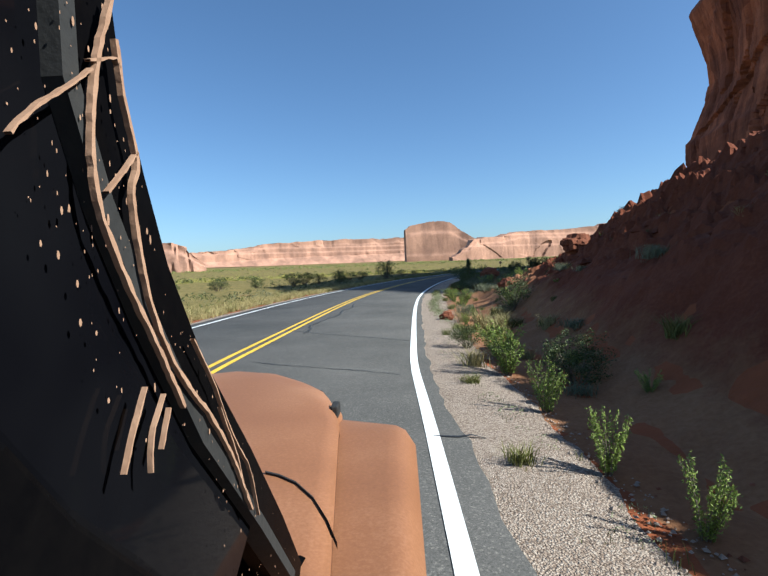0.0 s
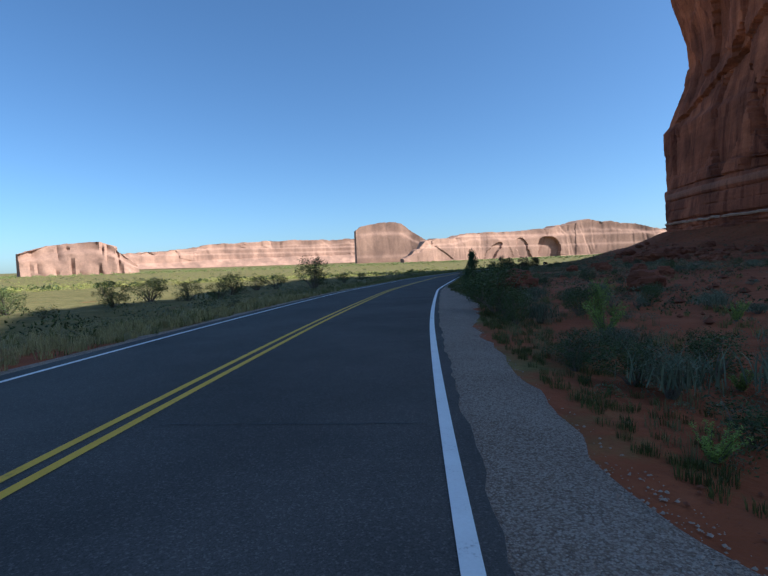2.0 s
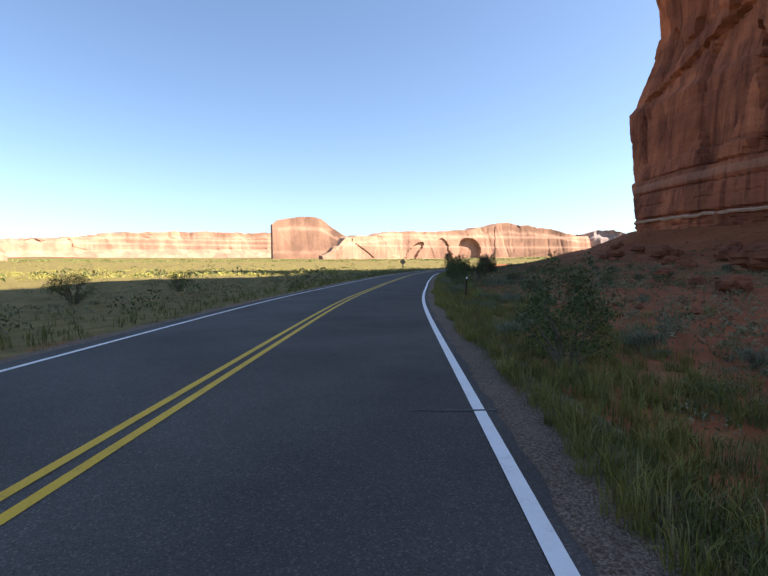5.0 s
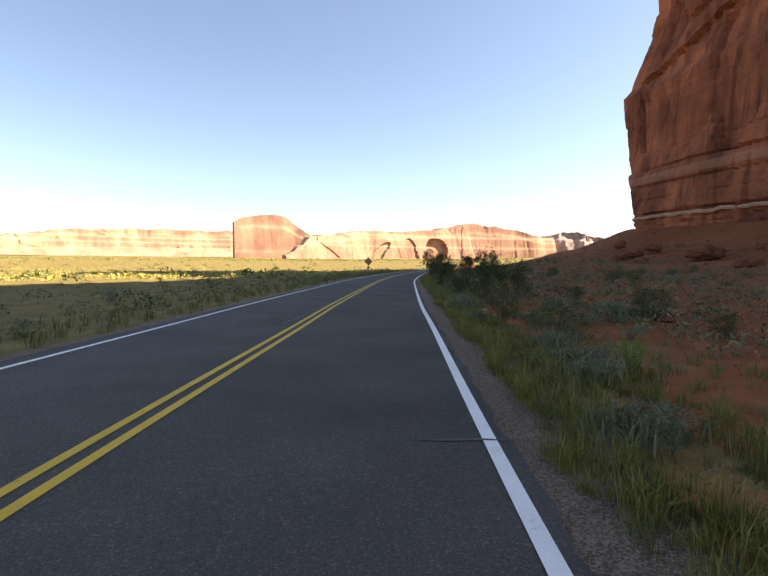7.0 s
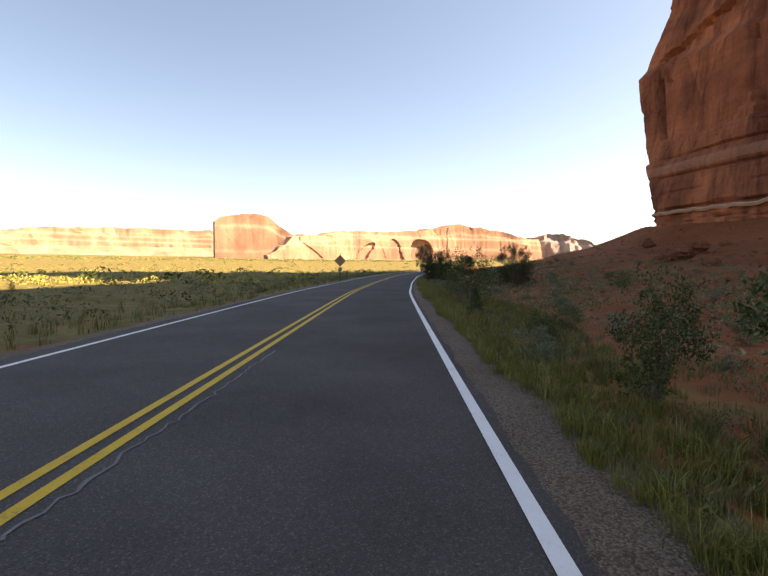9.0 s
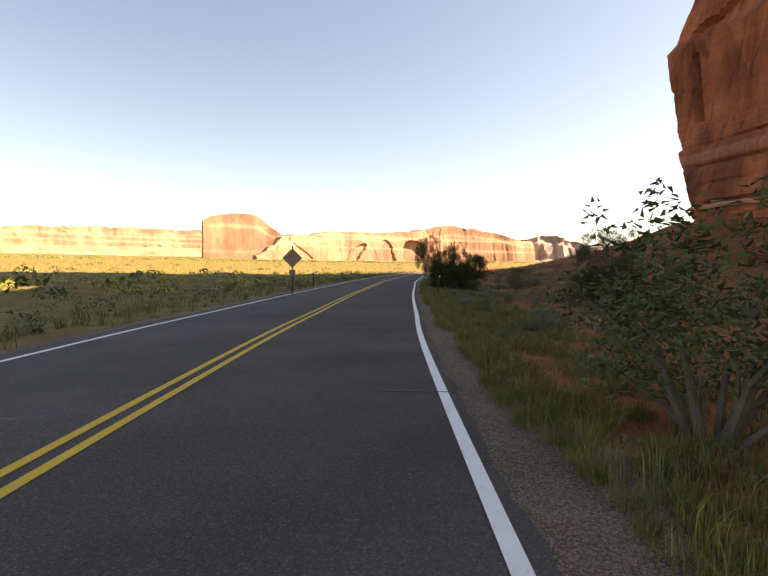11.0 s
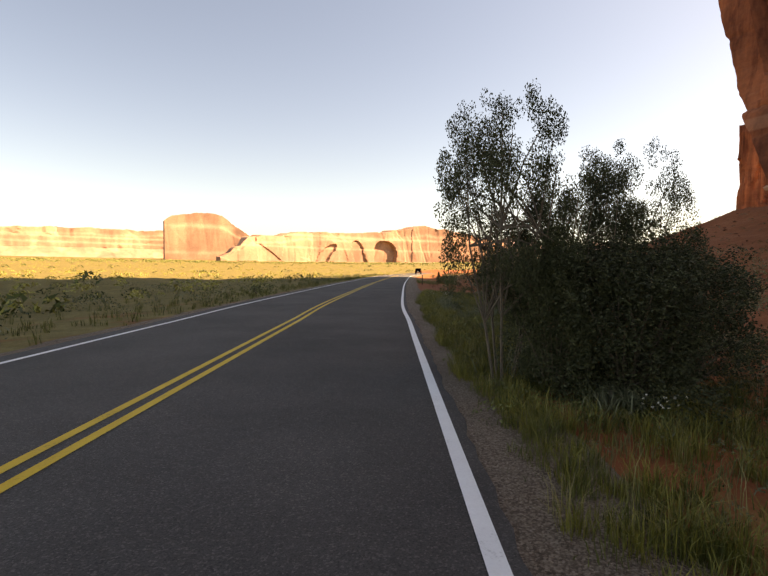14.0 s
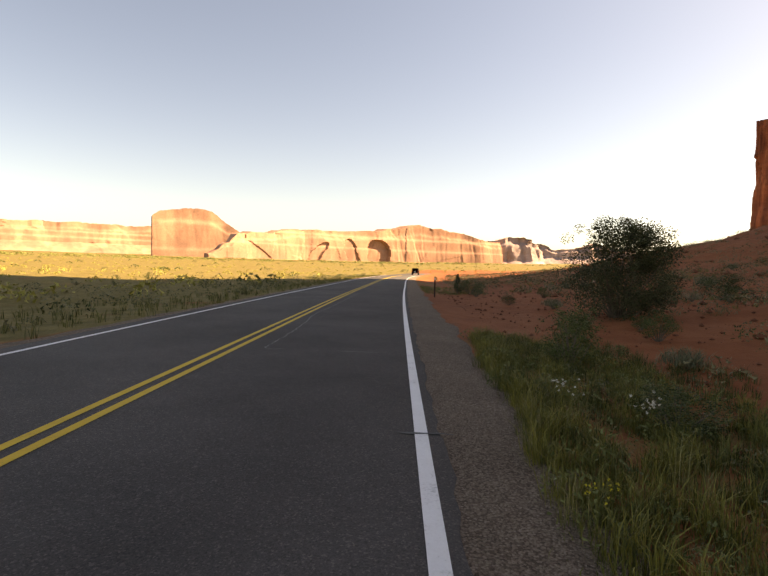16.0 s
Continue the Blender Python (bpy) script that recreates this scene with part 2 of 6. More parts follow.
def gravel_material(name, stops):
    m, nt, b, pos = fresh(name)
    v = tex(nt, "ShaderNodeTexVoronoi", 62.0, pos)
    v2 = tex(nt, "ShaderNodeTexVoronoi", 150.0, pos)
    n1 = tex(nt, "ShaderNodeTexNoise", 0.8, pos, Detail=6.0, Roughness=0.7)
    big = nt.nodes.new("ShaderNodeSeparateColor")
    nt.links.new(v.outputs["Color"], big.inputs[0])
    r = ramp(nt, stops)
    nt.links.new(mix(nt, 0.45, big.outputs[0], n1.outputs["Fac"]), r.inputs["Fac"])
    gap = ramp(nt, [(0.0, (1.1, 1.1, 1.1)), (0.5, (0.97, 0.96, 0.95)), (0.8, (0.66, 0.62, 0.60))])
    nt.links.new(v.outputs["Distance"], gap.inputs["Fac"])
    nt.links.new(mix(nt, 1.0, r.outputs["Color"], gap.outputs["Color"], "MULTIPLY"), b.inputs["Base Color"])
    inv = nt.nodes.new("ShaderNodeMath")
    inv.operation = "SUBTRACT"
    inv.inputs[0].default_value = 1.0
    nt.links.new(v.outputs["Distance"], inv.inputs[1])
    inv2 = nt.nodes.new("ShaderNodeMath")
    inv2.operation = "SUBTRACT"
    inv2.inputs[0].default_value = 1.0
    nt.links.new(v2.outputs["Distance"], inv2.inputs[1])
    n = bump(nt, inv.outputs[0], 0.9, 0.02)
    nt.links.new(bump(nt, inv2.outputs[0], 0.6, 0.008, n), b.inputs["Normal"])
    b.inputs["Roughness"].default_value, b.inputs["Specular IOR Level"].default_value = 0.95, 0.15
    return m


M_GRAVEL = gravel_material("pale_gravel", [(0.15, (0.16, 0.115, 0.085)), (0.45, (0.31, 0.24, 0.185)), (0.75, (0.44, 0.365, 0.295)), (1.0, (0.54, 0.47, 0.40))])
M_DIRT = gravel_material("brown_roadside_dirt", [(0.15, (0.085, 0.060, 0.042)), (0.45, (0.18, 0.132, 0.096)), (0.75, (0.29, 0.228, 0.175)), (1.0, (0.42, 0.355, 0.295))])


# ---- geometry helpers ----
def mesh_of(name, verts, faces, mats, smooth=False):
    me = bpy.data.meshes.new(name)
    me.from_pydata([tuple(map(float, v)) for v in verts], [], [tuple(map(int, f)) for f in faces])
    for m in (mats if isinstance(mats, (list, tuple)) else [mats]):
        me.materials.append(m)
    if smooth:
        me.shade_smooth()
    me.update()
    return me


def child(name, me, parent, label="", kind=""):
    ob = new(name, me)
    ob.parent = parent
    return tagged(ob, label, kind=kind)


def part(name, bm, material, parent, label="", smooth=False):
    me = bpy.data.meshes.new(name)
    bm.to_mesh(me)
    bm.free()
    me.materials.append(material)
    if smooth:
        me.shade_smooth()
    return child(name, me, parent, label)


def grid_faces(nu, nv, closed=False):
    f = []
    for i in range(nu - 1 + (1 if closed else 0)):
        a, b = i * nv, ((i + 1) % nu) * nv
        f += [(a + j, b + j, b + j + 1, a + j + 1) for j in range(nv - 1)]
    return f


def fbm(p, octaves=4):
    return noise.fractal(Vector(p), 0.9, 2.0, octaves)


def spline(points, step):
    """Points about a step apart along a smooth curve through the given ones."""
    P = [np.array(p, float) for p in points]
    P = [2 * P[0] - P[1]] + P + [2 * P[-1] - P[-2]]
    out = []
    for i in range(1, len(P) - 2):
        n = max(1, int(np.linalg.norm(P[i + 1] - P[i]) / step))
        for k in range(n):
            t = k / n
            out.append(0.5 * (2 * P[i] + (P[i + 1] - P[i - 1]) * t + (2 * P[i - 1] - 5 * P[i] + 4 * P[i + 1] - P[i + 2]) * t * t
                              + (3 * P[i] - P[i - 1] - 3 * P[i + 1] + P[i + 2]) * t ** 3))
    out.append(P[-2])
    return np.array(out)


# ---- the road's line: its right-hand edge stripe ----
EDGE = spline([(-22, -130), (-14, -70), (-5.2, -25), (0.91, 2.57), (2.87, 11.02), (7.80, 28.09), (14.27, 45.47), (21.5, 62.3), (25.0, 69.69), (32.4, 83.8),
               (41.0, 99.79), (49.69, 114.1), (55.10, 122.83), (68.46, 143.68), (74.41, 152.34), (80.74, 161.34), (87.76, 170.95), (91.42, 175.92), (98.90, 185.98), (122.5, 215.8),
               (157.5, 258.0), (199, 302), (250, 353), (310, 410), (370, 480)], 1.0)
EDGE_S = np.concatenate([[0], np.cumsum(np.hypot(*np.diff(EDGE, axis=0).T))])
EDGE_T = np.gradient(EDGE, axis=0)
EDGE_T /= np.hypot(EDGE_T[:, 0], EDGE_T[:, 1])[:, None]
EDGE_N = np.stack([EDGE_T[:, 1], -EDGE_T[:, 0]], 1)      # to the right
S0 = float(EDGE_S[np.argmin(np.hypot(EDGE[:, 0], EDGE[:, 1]))])   # where the drive begins


def on_road(s, d, z=0.0):
    """The place s metres from the start along the edge stripe and d to its right."""
    s = s + S0
    return (float(np.interp(s, EDGE_S, EDGE[:, 0]) + d * np.interp(s, EDGE_S, EDGE_N[:, 0])),
            float(np.interp(s, EDGE_S, EDGE[:, 1]) + d * np.interp(s, EDGE_S, EDGE_N[:, 1])), z)


def road_coords(x, y):
    """Distance along the stripe and to its right, for arrays of places."""
    x, y = np.ravel(x), np.ravel(y)
    s, d = np.empty(len(x)), np.empty(len(x))
    for a in range(0, len(x), 4000):
        dx, dy = x[a:a + 4000, None] - EDGE[None, :, 0], y[a:a + 4000, None] - EDGE[None, :, 1]
        k = np.argmin(dx * dx + dy * dy, axis=1)
        r = np.arange(len(k))
        s[a:a + 4000] = EDGE_S[k] - S0
        d[a:a + 4000] = np.hypot(dx[r, k], dy[r, k]) * np.sign(dx[r, k] * EDGE_N[k, 0] + dy[r, k] * EDGE_N[k, 1])
    return s, d


def smooth_noise(x, y, size, seed):
    """Cheap rolling noise, about -1 to 1, for arrays."""
    g = np.random.RandomState(seed)
    out = np.zeros(np.shape(x))
    for _ in range(7):
        a, p, w = g.uniform(0, 6.283), g.uniform(0, 6.283), g.uniform(0.6, 1.7) * 6.283 / size
        out += np.sin((x * math.cos(a) + y * math.sin(a)) * w + p + 1.5 * np.sin((y * math.cos(a) - x * math.sin(a)) * w * 0.6 + p * 2))
    return out / 4.0


FOOT = spline([(107, -46, 10), (122, -10, 12), (156, 66, 12.2), (164, 125, 12.0), (167, 150, 11.9), (172, 178, 11.6), (177, 195, 10.8), (185, 202, 11.3), (213, 212, 11.8), (250, 218, 13), (330, 226, 13), (430, 236, 13)], 2.5)
FOOT_T = np.gradient(FOOT[:, :2], axis=0)


def height(x, y):
    """The ground's height."""
    x, y = np.asarray(x, float), np.asarray(y, float)
    s, d = road_coords(x, y)
    s, d = s.reshape(x.shape), d.reshape(x.shape)
    far = np.clip((np.abs(d + 3.5) - 5.5) / 8.0, 0, 1)
    z = -0.05 - 0.0 * d
    right = np.interp(d, [-9999, 0.5, 1.6, 3.2, 7, 16, 30, 45, 3000], [0, 0, -0.05, -0.2, -0.12, 0.2, 0.6, 0.9, 1.2])
    left = np.interp(-d, [-9999, 7.4, 9, 13, 25, 60, 4000], [0, 0, -0.05, -0.25, -0.4, -0.5, -0.6])
    z = z + np.where(d > 0, right, left)
    shp, fx, fy = x.shape, x.ravel(), y.ravel()
    rise = np.zeros(len(fx))
    for a in range(0, len(fx), 4000):
        dx, dy = fx[a:a + 4000, None] - FOOT[None, :, 0], fy[a:a + 4000, None] - FOOT[None, :, 1]
        k = np.argmin(dx * dx + dy * dy, axis=1)
        r = np.arange(len(k))
        far_off = np.hypot(dx[r, k], dy[r, k]) * np.where(dx[r, k] * FOOT_T[k, 1] - dy[r, k] * FOOT_T[k, 0] > 0, -1, 1)
        rise[a:a + 4000] = FOOT[k, 2] * np.interp(far_off, [-900, -300, 0, 5, 14, 27, 40, 60, 88], [0.2, 1.1, 1.03, 0.83, 0.52, 0.29, 0.17, 0.06, 0.0])
    z = z + rise.reshape(shp) * np.clip((d - 4) / 30, 0, 1)
    reach = np.hypot(x - 30, y - 60)
    z = z + 0.0175 * np.clip(reach - 330, 0, 2200)
    z = z + far * (0.10 * smooth_noise(x, y, 6.0, 3) + 0.22 * smooth_noise(x, y, 22.0, 4) * np.clip(np.abs(d) / 15, 0, 1))
    # the dirt bank at the outside of the first bend
    b = np.interp(s, [-24, -16, -8, 8, 11, 14, 18, 22, 26, 31, 36], [0, 0.6, 1.06, 0.96, 0.89, 0.84, 0.69, 0.56, 0.42, 0.25, 0])
    lumps = 1 + 0.10 * smooth_noise(x, y, 5.0, 8) + 0.05 * smooth_noise(x, y, 1.6, 9)
    z = z + b * np.interp(d, [2.2, 3.0, 4.0, 5.0, 6.0, 8, 12, 20, 34], [0, 0.45, 1.55, 2.35, 3.1, 5.0, 5.5, 5.8, 6.3]) * lumps
    return z


def ground_z(x, y):
    return float(height(np.array([x]), np.array([y]))[0])


def steps(parts):
    out = [parts[0][0]]
    for a, b, n in parts:
        out += list(np.linspace(a, b, n + 1)[1:])
    return np.array(out)


# ---- ground ----
U = steps([(-4600, -900, 8), (-900, -160, 12), (-160, -25, 40), (-25, 70, 150), (70, 260, 220), (260, 420, 60), (420, 1600, 60), (1600, 4600, 12)])
V = steps([(-4600, -1200, 10), (-1200, -200, 30), (-200, -40, 50), (-40, -12, 40), (-12, 40, 104), (40, 130, 70), (130, 400, 25), (400, 1500, 16), (1500, 4600, 8)])
ga = radians(26.0)
UU, VV = np.meshgrid(U, V, indexing="ij")
GX, GY = UU * math.sin(ga) + VV * math.cos(ga), UU * math.cos(ga) - VV * math.sin(ga)
GZ = height(GX, GY)
ground = tagged(new("ground", mesh_of("ground", np.stack([GX, GY, GZ], -1).reshape(-1, 3), grid_faces(len(U), len(V)), M_GROUND, True)),
                "red sand ground with patchy desert growth", "ground", kind="structure")
gs, gd = road_coords(GX, GY)
grow = np.clip(np.interp(gd, [-400, -60, -14, -8.5, -7.2, 0, 0.4, 0.8, 3, 5, 10, 30, 60, 90], [0.9, 0.88, 0.85, 0.82, 0.5, 0, 0.4, 0.66, 0.62, 0.54, 0.46, 0.42, 0.30, 0.15]), 0, 1)
grow = np.where((gd > 0) & (gs < 42), np.minimum(grow, np.interp(gs, [18, 34, 42], [0.15, 0.5, 0.75])), grow)
grow = np.where(np.hypot(GX.ravel() - 90, GY.ravel() - 150) > 300, 0.86, grow)
grow = np.where((gd < -7.3) & (gd > -13) & (gs < 48), np.interp(gd, [-13, -10, -8.6], [0.8, 0.66, 0.5]), grow)
grow = np.where((gd > 0.8) & (gd < 9.5) & (gs > 223) & (gs < 252), 0.05, grow)
grow = np.where((gd > 5.2) & (gd < 9.5) & (gs > 199) & (gs <= 223), 0.12, grow)
att = ground.data.attributes.new("growth", "FLOAT", "POINT")
att.data.foreach_set("value", grow.astype(np.float32))


def ribbon(name, s0, s1, lanes, mats, step=1.0, lift=0.0, ragged=0.0):
    """A strip along the road. lanes: offsets from the stripe and heights over the ground's level, edge to edge."""
    n = max(2, int((s1 - s0) / step) + 1)
    vs = []
    for i in range(n):
        s = s0 + (s1 - s0) * i / (n - 1)
        vs += [on_road(s, d - (float(np.interp(s, [1, 7, 84], [0.0, 0.15, 0.2])) if ragged and j >= len(lanes) - 2 else 0) + (ragged * (math.sin(s * 2.3) * math.sin(s * 0.71 + 1) + 0.6 * math.sin(s * 7.1 + 2 * math.sin(s))) if j >= len(lanes) - 2 else 0), z + lift) for j, (d, z) in enumerate(lanes)]
    fs = [(a + j, a + j + 1, a + j + 1 + len(lanes), a + j + len(lanes)) for a in range(0, (n - 1) * len(lanes), len(lanes)) for j in range(len(lanes) - 1)]
    me = mesh_of(name, vs, fs, mats, True)
    return new(name, me)


ROAD_END = 560
road = tagged(ribbon("road", -110, ROAD_END, [(-7.6, -0.08), (-7.45, 0.0), (-3.45, 0.03), (0.38, 0.0), (0.46, -0.08)], M_ASPHALT, step=0.3, ragged=0.035),
              "worn grey asphalt two-lane road with patched cracks", "road", kind="structure")


def road_z(d):
    return float(np.interp(d, [-7.45, -3.45, 0.38], [0.0, 0.03, 0.0]))


def stripe(name, s0, s1, d, w, mat, label):
    ob = ribbon(name, s0, s1, [(d - w / 2, road_z(d - w / 2)), (d + w / 2, road_z(d + w / 2))], mat, lift=0.006)
    ob.parent = road
    return tagged(ob, label)


stripe("edge_line", -100, 330, 0.0, 0.13, M_WHITE, "white painted edge line")
stripe("edge_line", -100, 330, -6.95, 0.12, M_WHITE, "white painted edge line")
stripe("centre_line", -100, 330, -3.33, 0.11, M_YELLOW, "yellow painted centre line")
stripe("centre_line", -100, 330, -3.58, 0.11, M_YELLOW, "yellow painted centre line")


# ---- cliffs ----
def cliff(name, plan, mat, label, rough=1.0, size=8.0, step=2.0, rows=40, talus=0.15, seed=0, ledges=(), lean=0.06, cap_back=0.25, category="cliff", slabs=0.0, beds=0.07, alcoves=()):
    """A cliff whose visible face follows the plan (x, y, foot, top), seen from the side to the left of its direction reversed.
    The face is broken into buttresses and beds; the top runs back level."""
    line = spline([p[:2] for p in plan], step)
    full = spline(plan, step)
    n = len(full)
    t = np.gradient(full[:, :2], axis=0)
    t /= np.hypot(t[:, 0], t[:, 1])[:, None]
    nrm = np.stack([t[:, 1], -t[:, 0]], 1)           # away from the viewer's side
    run = np.concatenate([[0], np.cumsum(np.hypot(*np.diff(full[:, :2], axis=0).T))])
    verts = []
    hollows = [(run[int(np.argmin(np.hypot(full[:, 0] - ax, full[:, 1] - ay)))], aw, az, deep, skew) for ax, ay, aw, az, deep, skew in alcoves]
    for i in range(n):
        x, y, z0, z1 = full[i]
        h = z1 - z0
        foot = 6 + 0.25 * h
        crown = z1 + size * 0.12 * fbm((run[i] / size * 0.9, seed, 0.3)) + size * 0.05 * fbm((run[i] / size * 4, seed, 5.3))
        for j in range(rows):
            v = j / (rows - 1)
            z = z0 - foot + (crown - z0 + foot) * v
            bed = 0.0
            for lz, lw in ledges:
                bed += lw / (1 + math.exp(-(z - lz) / (0.012 * h + 0.2)))
            warp = 1.6 * fbm((run[i] / size * 0.25, z / size * 0.25, seed + 7.0), 2)
            but = 1.7 * (abs(fbm((run[i] / size * 0.42 + warp * 0.3, z / size * 0.10, seed + 1.0), 2)) - 0.25)
            joint = -0.5 * max(0.0, 0.10 - abs(fbm((run[i] / size * 0.8 + 0.15 * warp, z / size * 0.06, seed + 2.0), 2))) * 10
            small = 0.10 * fbm((run[i] / size * 5, z / size * 3.0, seed + 3.0), 4)
            strata = beds * fbm((run[i] / size * 0.15, z / size * 2.6, seed + 4.0), 3)
            cap = cap_back * size / (1 + math.exp(-(v - 0.80 - 0.05 * fbm((run[i] / size * 0.3, seed, 2.0), 2)) * 70))
            off = size * 0.5 * rough * ((but - joint) * min(1, v * 4) + small + strata) + bed + cap + lean * (z - z0)
            if slabs:
                wu = run[i] / size + 0.25 * warp
                near = noise.voronoi(Vector((wu * 0.75, z / size * 0.42, seed * 3.1)))[1]
                off += slabs * (noise.cell(near[0] * 9.7) - 0.5)
            for ar, aw, az, deep, skew in hollows:
                rise = (z - z0) / (az - z0)
                if rise < 1 and abs(run[i] - ar - skew * aw * (rise - 0.4) - (0.30 if skew else 0.06) * aw * fbm((z * 0.04, ar, 1.0), 3)) < 0.5 * aw * math.sqrt(max(0.0, 1 - max(0.0, rise) ** 4)):
                    off += deep
            if v < talus:
                off -= (talus - v) / talus * h * talus * 2.2
            verts.append((x + nrm[i, 0] * off, y + nrm[i, 1] * off, z))
        back = max(20.0, 0.8 * h)
        for k in (0.25, 1.0):
            verts.append((x + nrm[i, 0] * (back * k + lean * h), y + nrm[i, 1] * (back * k + lean * h), crown + 0.04 * back * k))
        verts.append((x + nrm[i, 0] * (back + lean * h), y + nrm[i, 1] * (back + lean * h), z0 - foot))
    nv = rows + 3
    faces = grid_faces(n, nv)
    faces += [tuple(range(nv)), tuple(range((n - 1) * nv, n * nv))[::-1]]
    me = mesh_of(name, verts, faces, mat)
    me.shade_smooth()
    me.set_sharp_from_angle(angle=radians(38))
    return tagged(new(name, me), label, category)


# the tower beside the road: its long face leans back, its north end juts out over its foot
NOSE = np.array([174.5, 193.0])
ALONG = np.array([0.340, 0.940])                     # up the long face towards the end
INTO = np.array([0.940, -0.340])                     # into the rock


def jut(z):
    """How far the end hangs out past its foot."""
    return float(np.interp(z, [8, 14.6, 24, 32, 53.6, 54.6, 70, 88, 104, 118], [-2.5, 0.6, 6.0, 11.0, 18.6, 18.0, 16.4, 14.6, 15.6, 16.0]))


def recede(z):
    """How far the face stands back from its foot."""
    return float(np.interp(z, [8, 14.2, 25, 32, 53.4, 54.8, 56, 70, 79, 88, 98, 105, 111, 114, 118], [-1.5, 0, 2.6, 4.6, 7.3, 8.6, 9.6, 14.8, 16.4, 15.8, 12.8, 10.3, 8.4, 10.0, 13.5]))


def tower_rock(seed=3):
    plan = spline([(121, -31), (140, 30), (151, 66), (158, 97), (161.5, 125), (162.5, 147), (166.4, 168.2), (170.6, 182), tuple(NOSE)], 0.8)
    run = np.concatenate([[0], np.cumsum(np.hypot(*np.diff(plan, axis=0).T))])
    run -= run[-1]
    stations = [(float(r), p, 0.0) for r, p in zip(run, plan) if r > -110 or int(r / 0.8) % 3 == 0]
    stations += [(0.0, NOSE, w) for w in np.arange(0.7, 34, 0.9)] + [(0.0, NOSE, w) for w in (40, 60, 90)]
    levels = np.concatenate([np.arange(8, 60, 0.5), np.arange(60, 96, 0.8), np.linspace(96, 118, 16)])
    V = []
    for r, p, w in stations:
        near = min(1.0, max(0.0, 1 + r / 30)) ** 1.3
        lean = 0.45 + 0.55 * min(1.0, max(0.0, 1 + (r + 6) / 34))
        # crest of the unseen south stretch is set to throw the road's shade
        top = float(np.interp(r, [-231, -224, -212, -196, -150, -112, -85, -62, -45, -28], [101, 105, 113, 126, 126, 120, 102, 92, 98, 118])) + 3 * fbm((r * 0.05 + w * 0.05, 2.0, seed), 3)
        u = r - w
        for z in levels:
            zz = min(float(z), 8 + (top - 8) * (float(z) - 8) / 110) if top < 118 else float(z)
            q = p + ALONG * (jut(zz) * near) + INTO * (recede(zz) * lean)
            if w:
                q = q + (INTO * 0.985 + ALONG * 0.03) * w
            warp = fbm((u * 0.03, zz * 0.03, seed + 7.0), 2)
            out = 0.55 * fbm((u * 0.07, zz * 0.035, seed + 1.0), 3) + 0.16 * fbm((u * 0.5, zz * 0.35, seed + 3.0), 4)
            if zz > 28:
                where, near_by = noise.voronoi(Vector(((u + 4 * warp) * 0.085 + zz * 0.012, zz * 0.030, seed * 3.1)))
                out += (0.4 if w or u > -5 else 1.0) * (1.5 * (noise.cell(near_by[0] * 9.7) - 0.5) - (0.45 if where[1] - where[0] < 0.035 else 0.0))
                out += 0.35 * fbm((u * 0.32, zz * 0.05, seed + 5.0), 2)
            # a fallen slab has left a slanting overhang; right of it a hollow slot
            if w == 0 and u < -4 + 0.8 * warp and u > -62 and 33 + 2 * warp < zz < 57.5 - (u + 4) * 0.50 + 1.2 * fbm((u * 0.25, 3, seed), 3):
                out -= 1.5 if u < -9 else 0.9
            if w == 0 and -62 < u < -3 and abs(zz - 57.5 + (u + 4) * 0.50 - 1.2 * fbm((u * 0.25, 3, seed), 3)) < 0.55:
                out -= 1.6
            if w == 0 and abs(u + 4 - 0.8 * warp) < 0.5 and 34 < zz < 58:
                out -= 1.2
            k = (zz - 33) / 29
            if w == 0 and 0 < k < 1 and abs(u + 46 - 11 * k) < 2.3 * math.sin(math.pi * k) ** 0.6:
                out -= 3.2
            # level beds: dark partings, a proud pale bed, thin courses at the foot
            dip = 0.5 * fbm((u * 0.04, 1.0, seed + 9.0), 2)
            for z0, tall, deep in ((15.4, 0.7, -1.1), (19.5, 0.4, -0.35), (23.3, 0.6, -0.7), (25.5, 2.2, 0.35), (28.2, 0.55, -0.9), (32.6, 0.3, -0.3), (12.2, 0.5, -0.5), (10.4, 0.5, -0.4)):
                out += deep * (0.3 if w or u > -3 else 1.0) * math.exp(-(((zz + dip - z0) / (0.5 * tall)) ** 4))
            if zz < 14.2:
                out += 0.8 * fbm((u * 0.35, zz * 1.3, seed + 6.0), 4)
            away = INTO if w == 0 else (ALONG * -0.97 + INTO * 0.24)
            if w == 0 and r > -1.5:
                away = (INTO - ALONG) * 0.7
            q = q - away * out
            V.append((q[0], q[1], zz))
        back = INTO * (60 - min(w, 50)) - ALONG * (8 + 0.4 * w)
        q = p + INTO * w
        for z in (V[-1][2] + 1.0, 6.0):
            V.append((q[0] + back[0] + INTO[0] * 14, q[1] + back[1] + INTO[1] * 14, z))
    nv = len(levels) + 2
    faces = grid_faces(len(stations), nv)
    faces += [tuple(range(nv)), tuple(range((len(stations) - 1) * nv, len(stations) * nv))[::-1]]
    me = mesh_of("sandstone_tower", V, faces, M_TOWER)
    me.shade_smooth()
    me.set_sharp_from_angle(angle=radians(34))
    return tagged(new("sandstone_tower", me), "towering red sandstone cliff with level beds and dark streaks", "cliff")


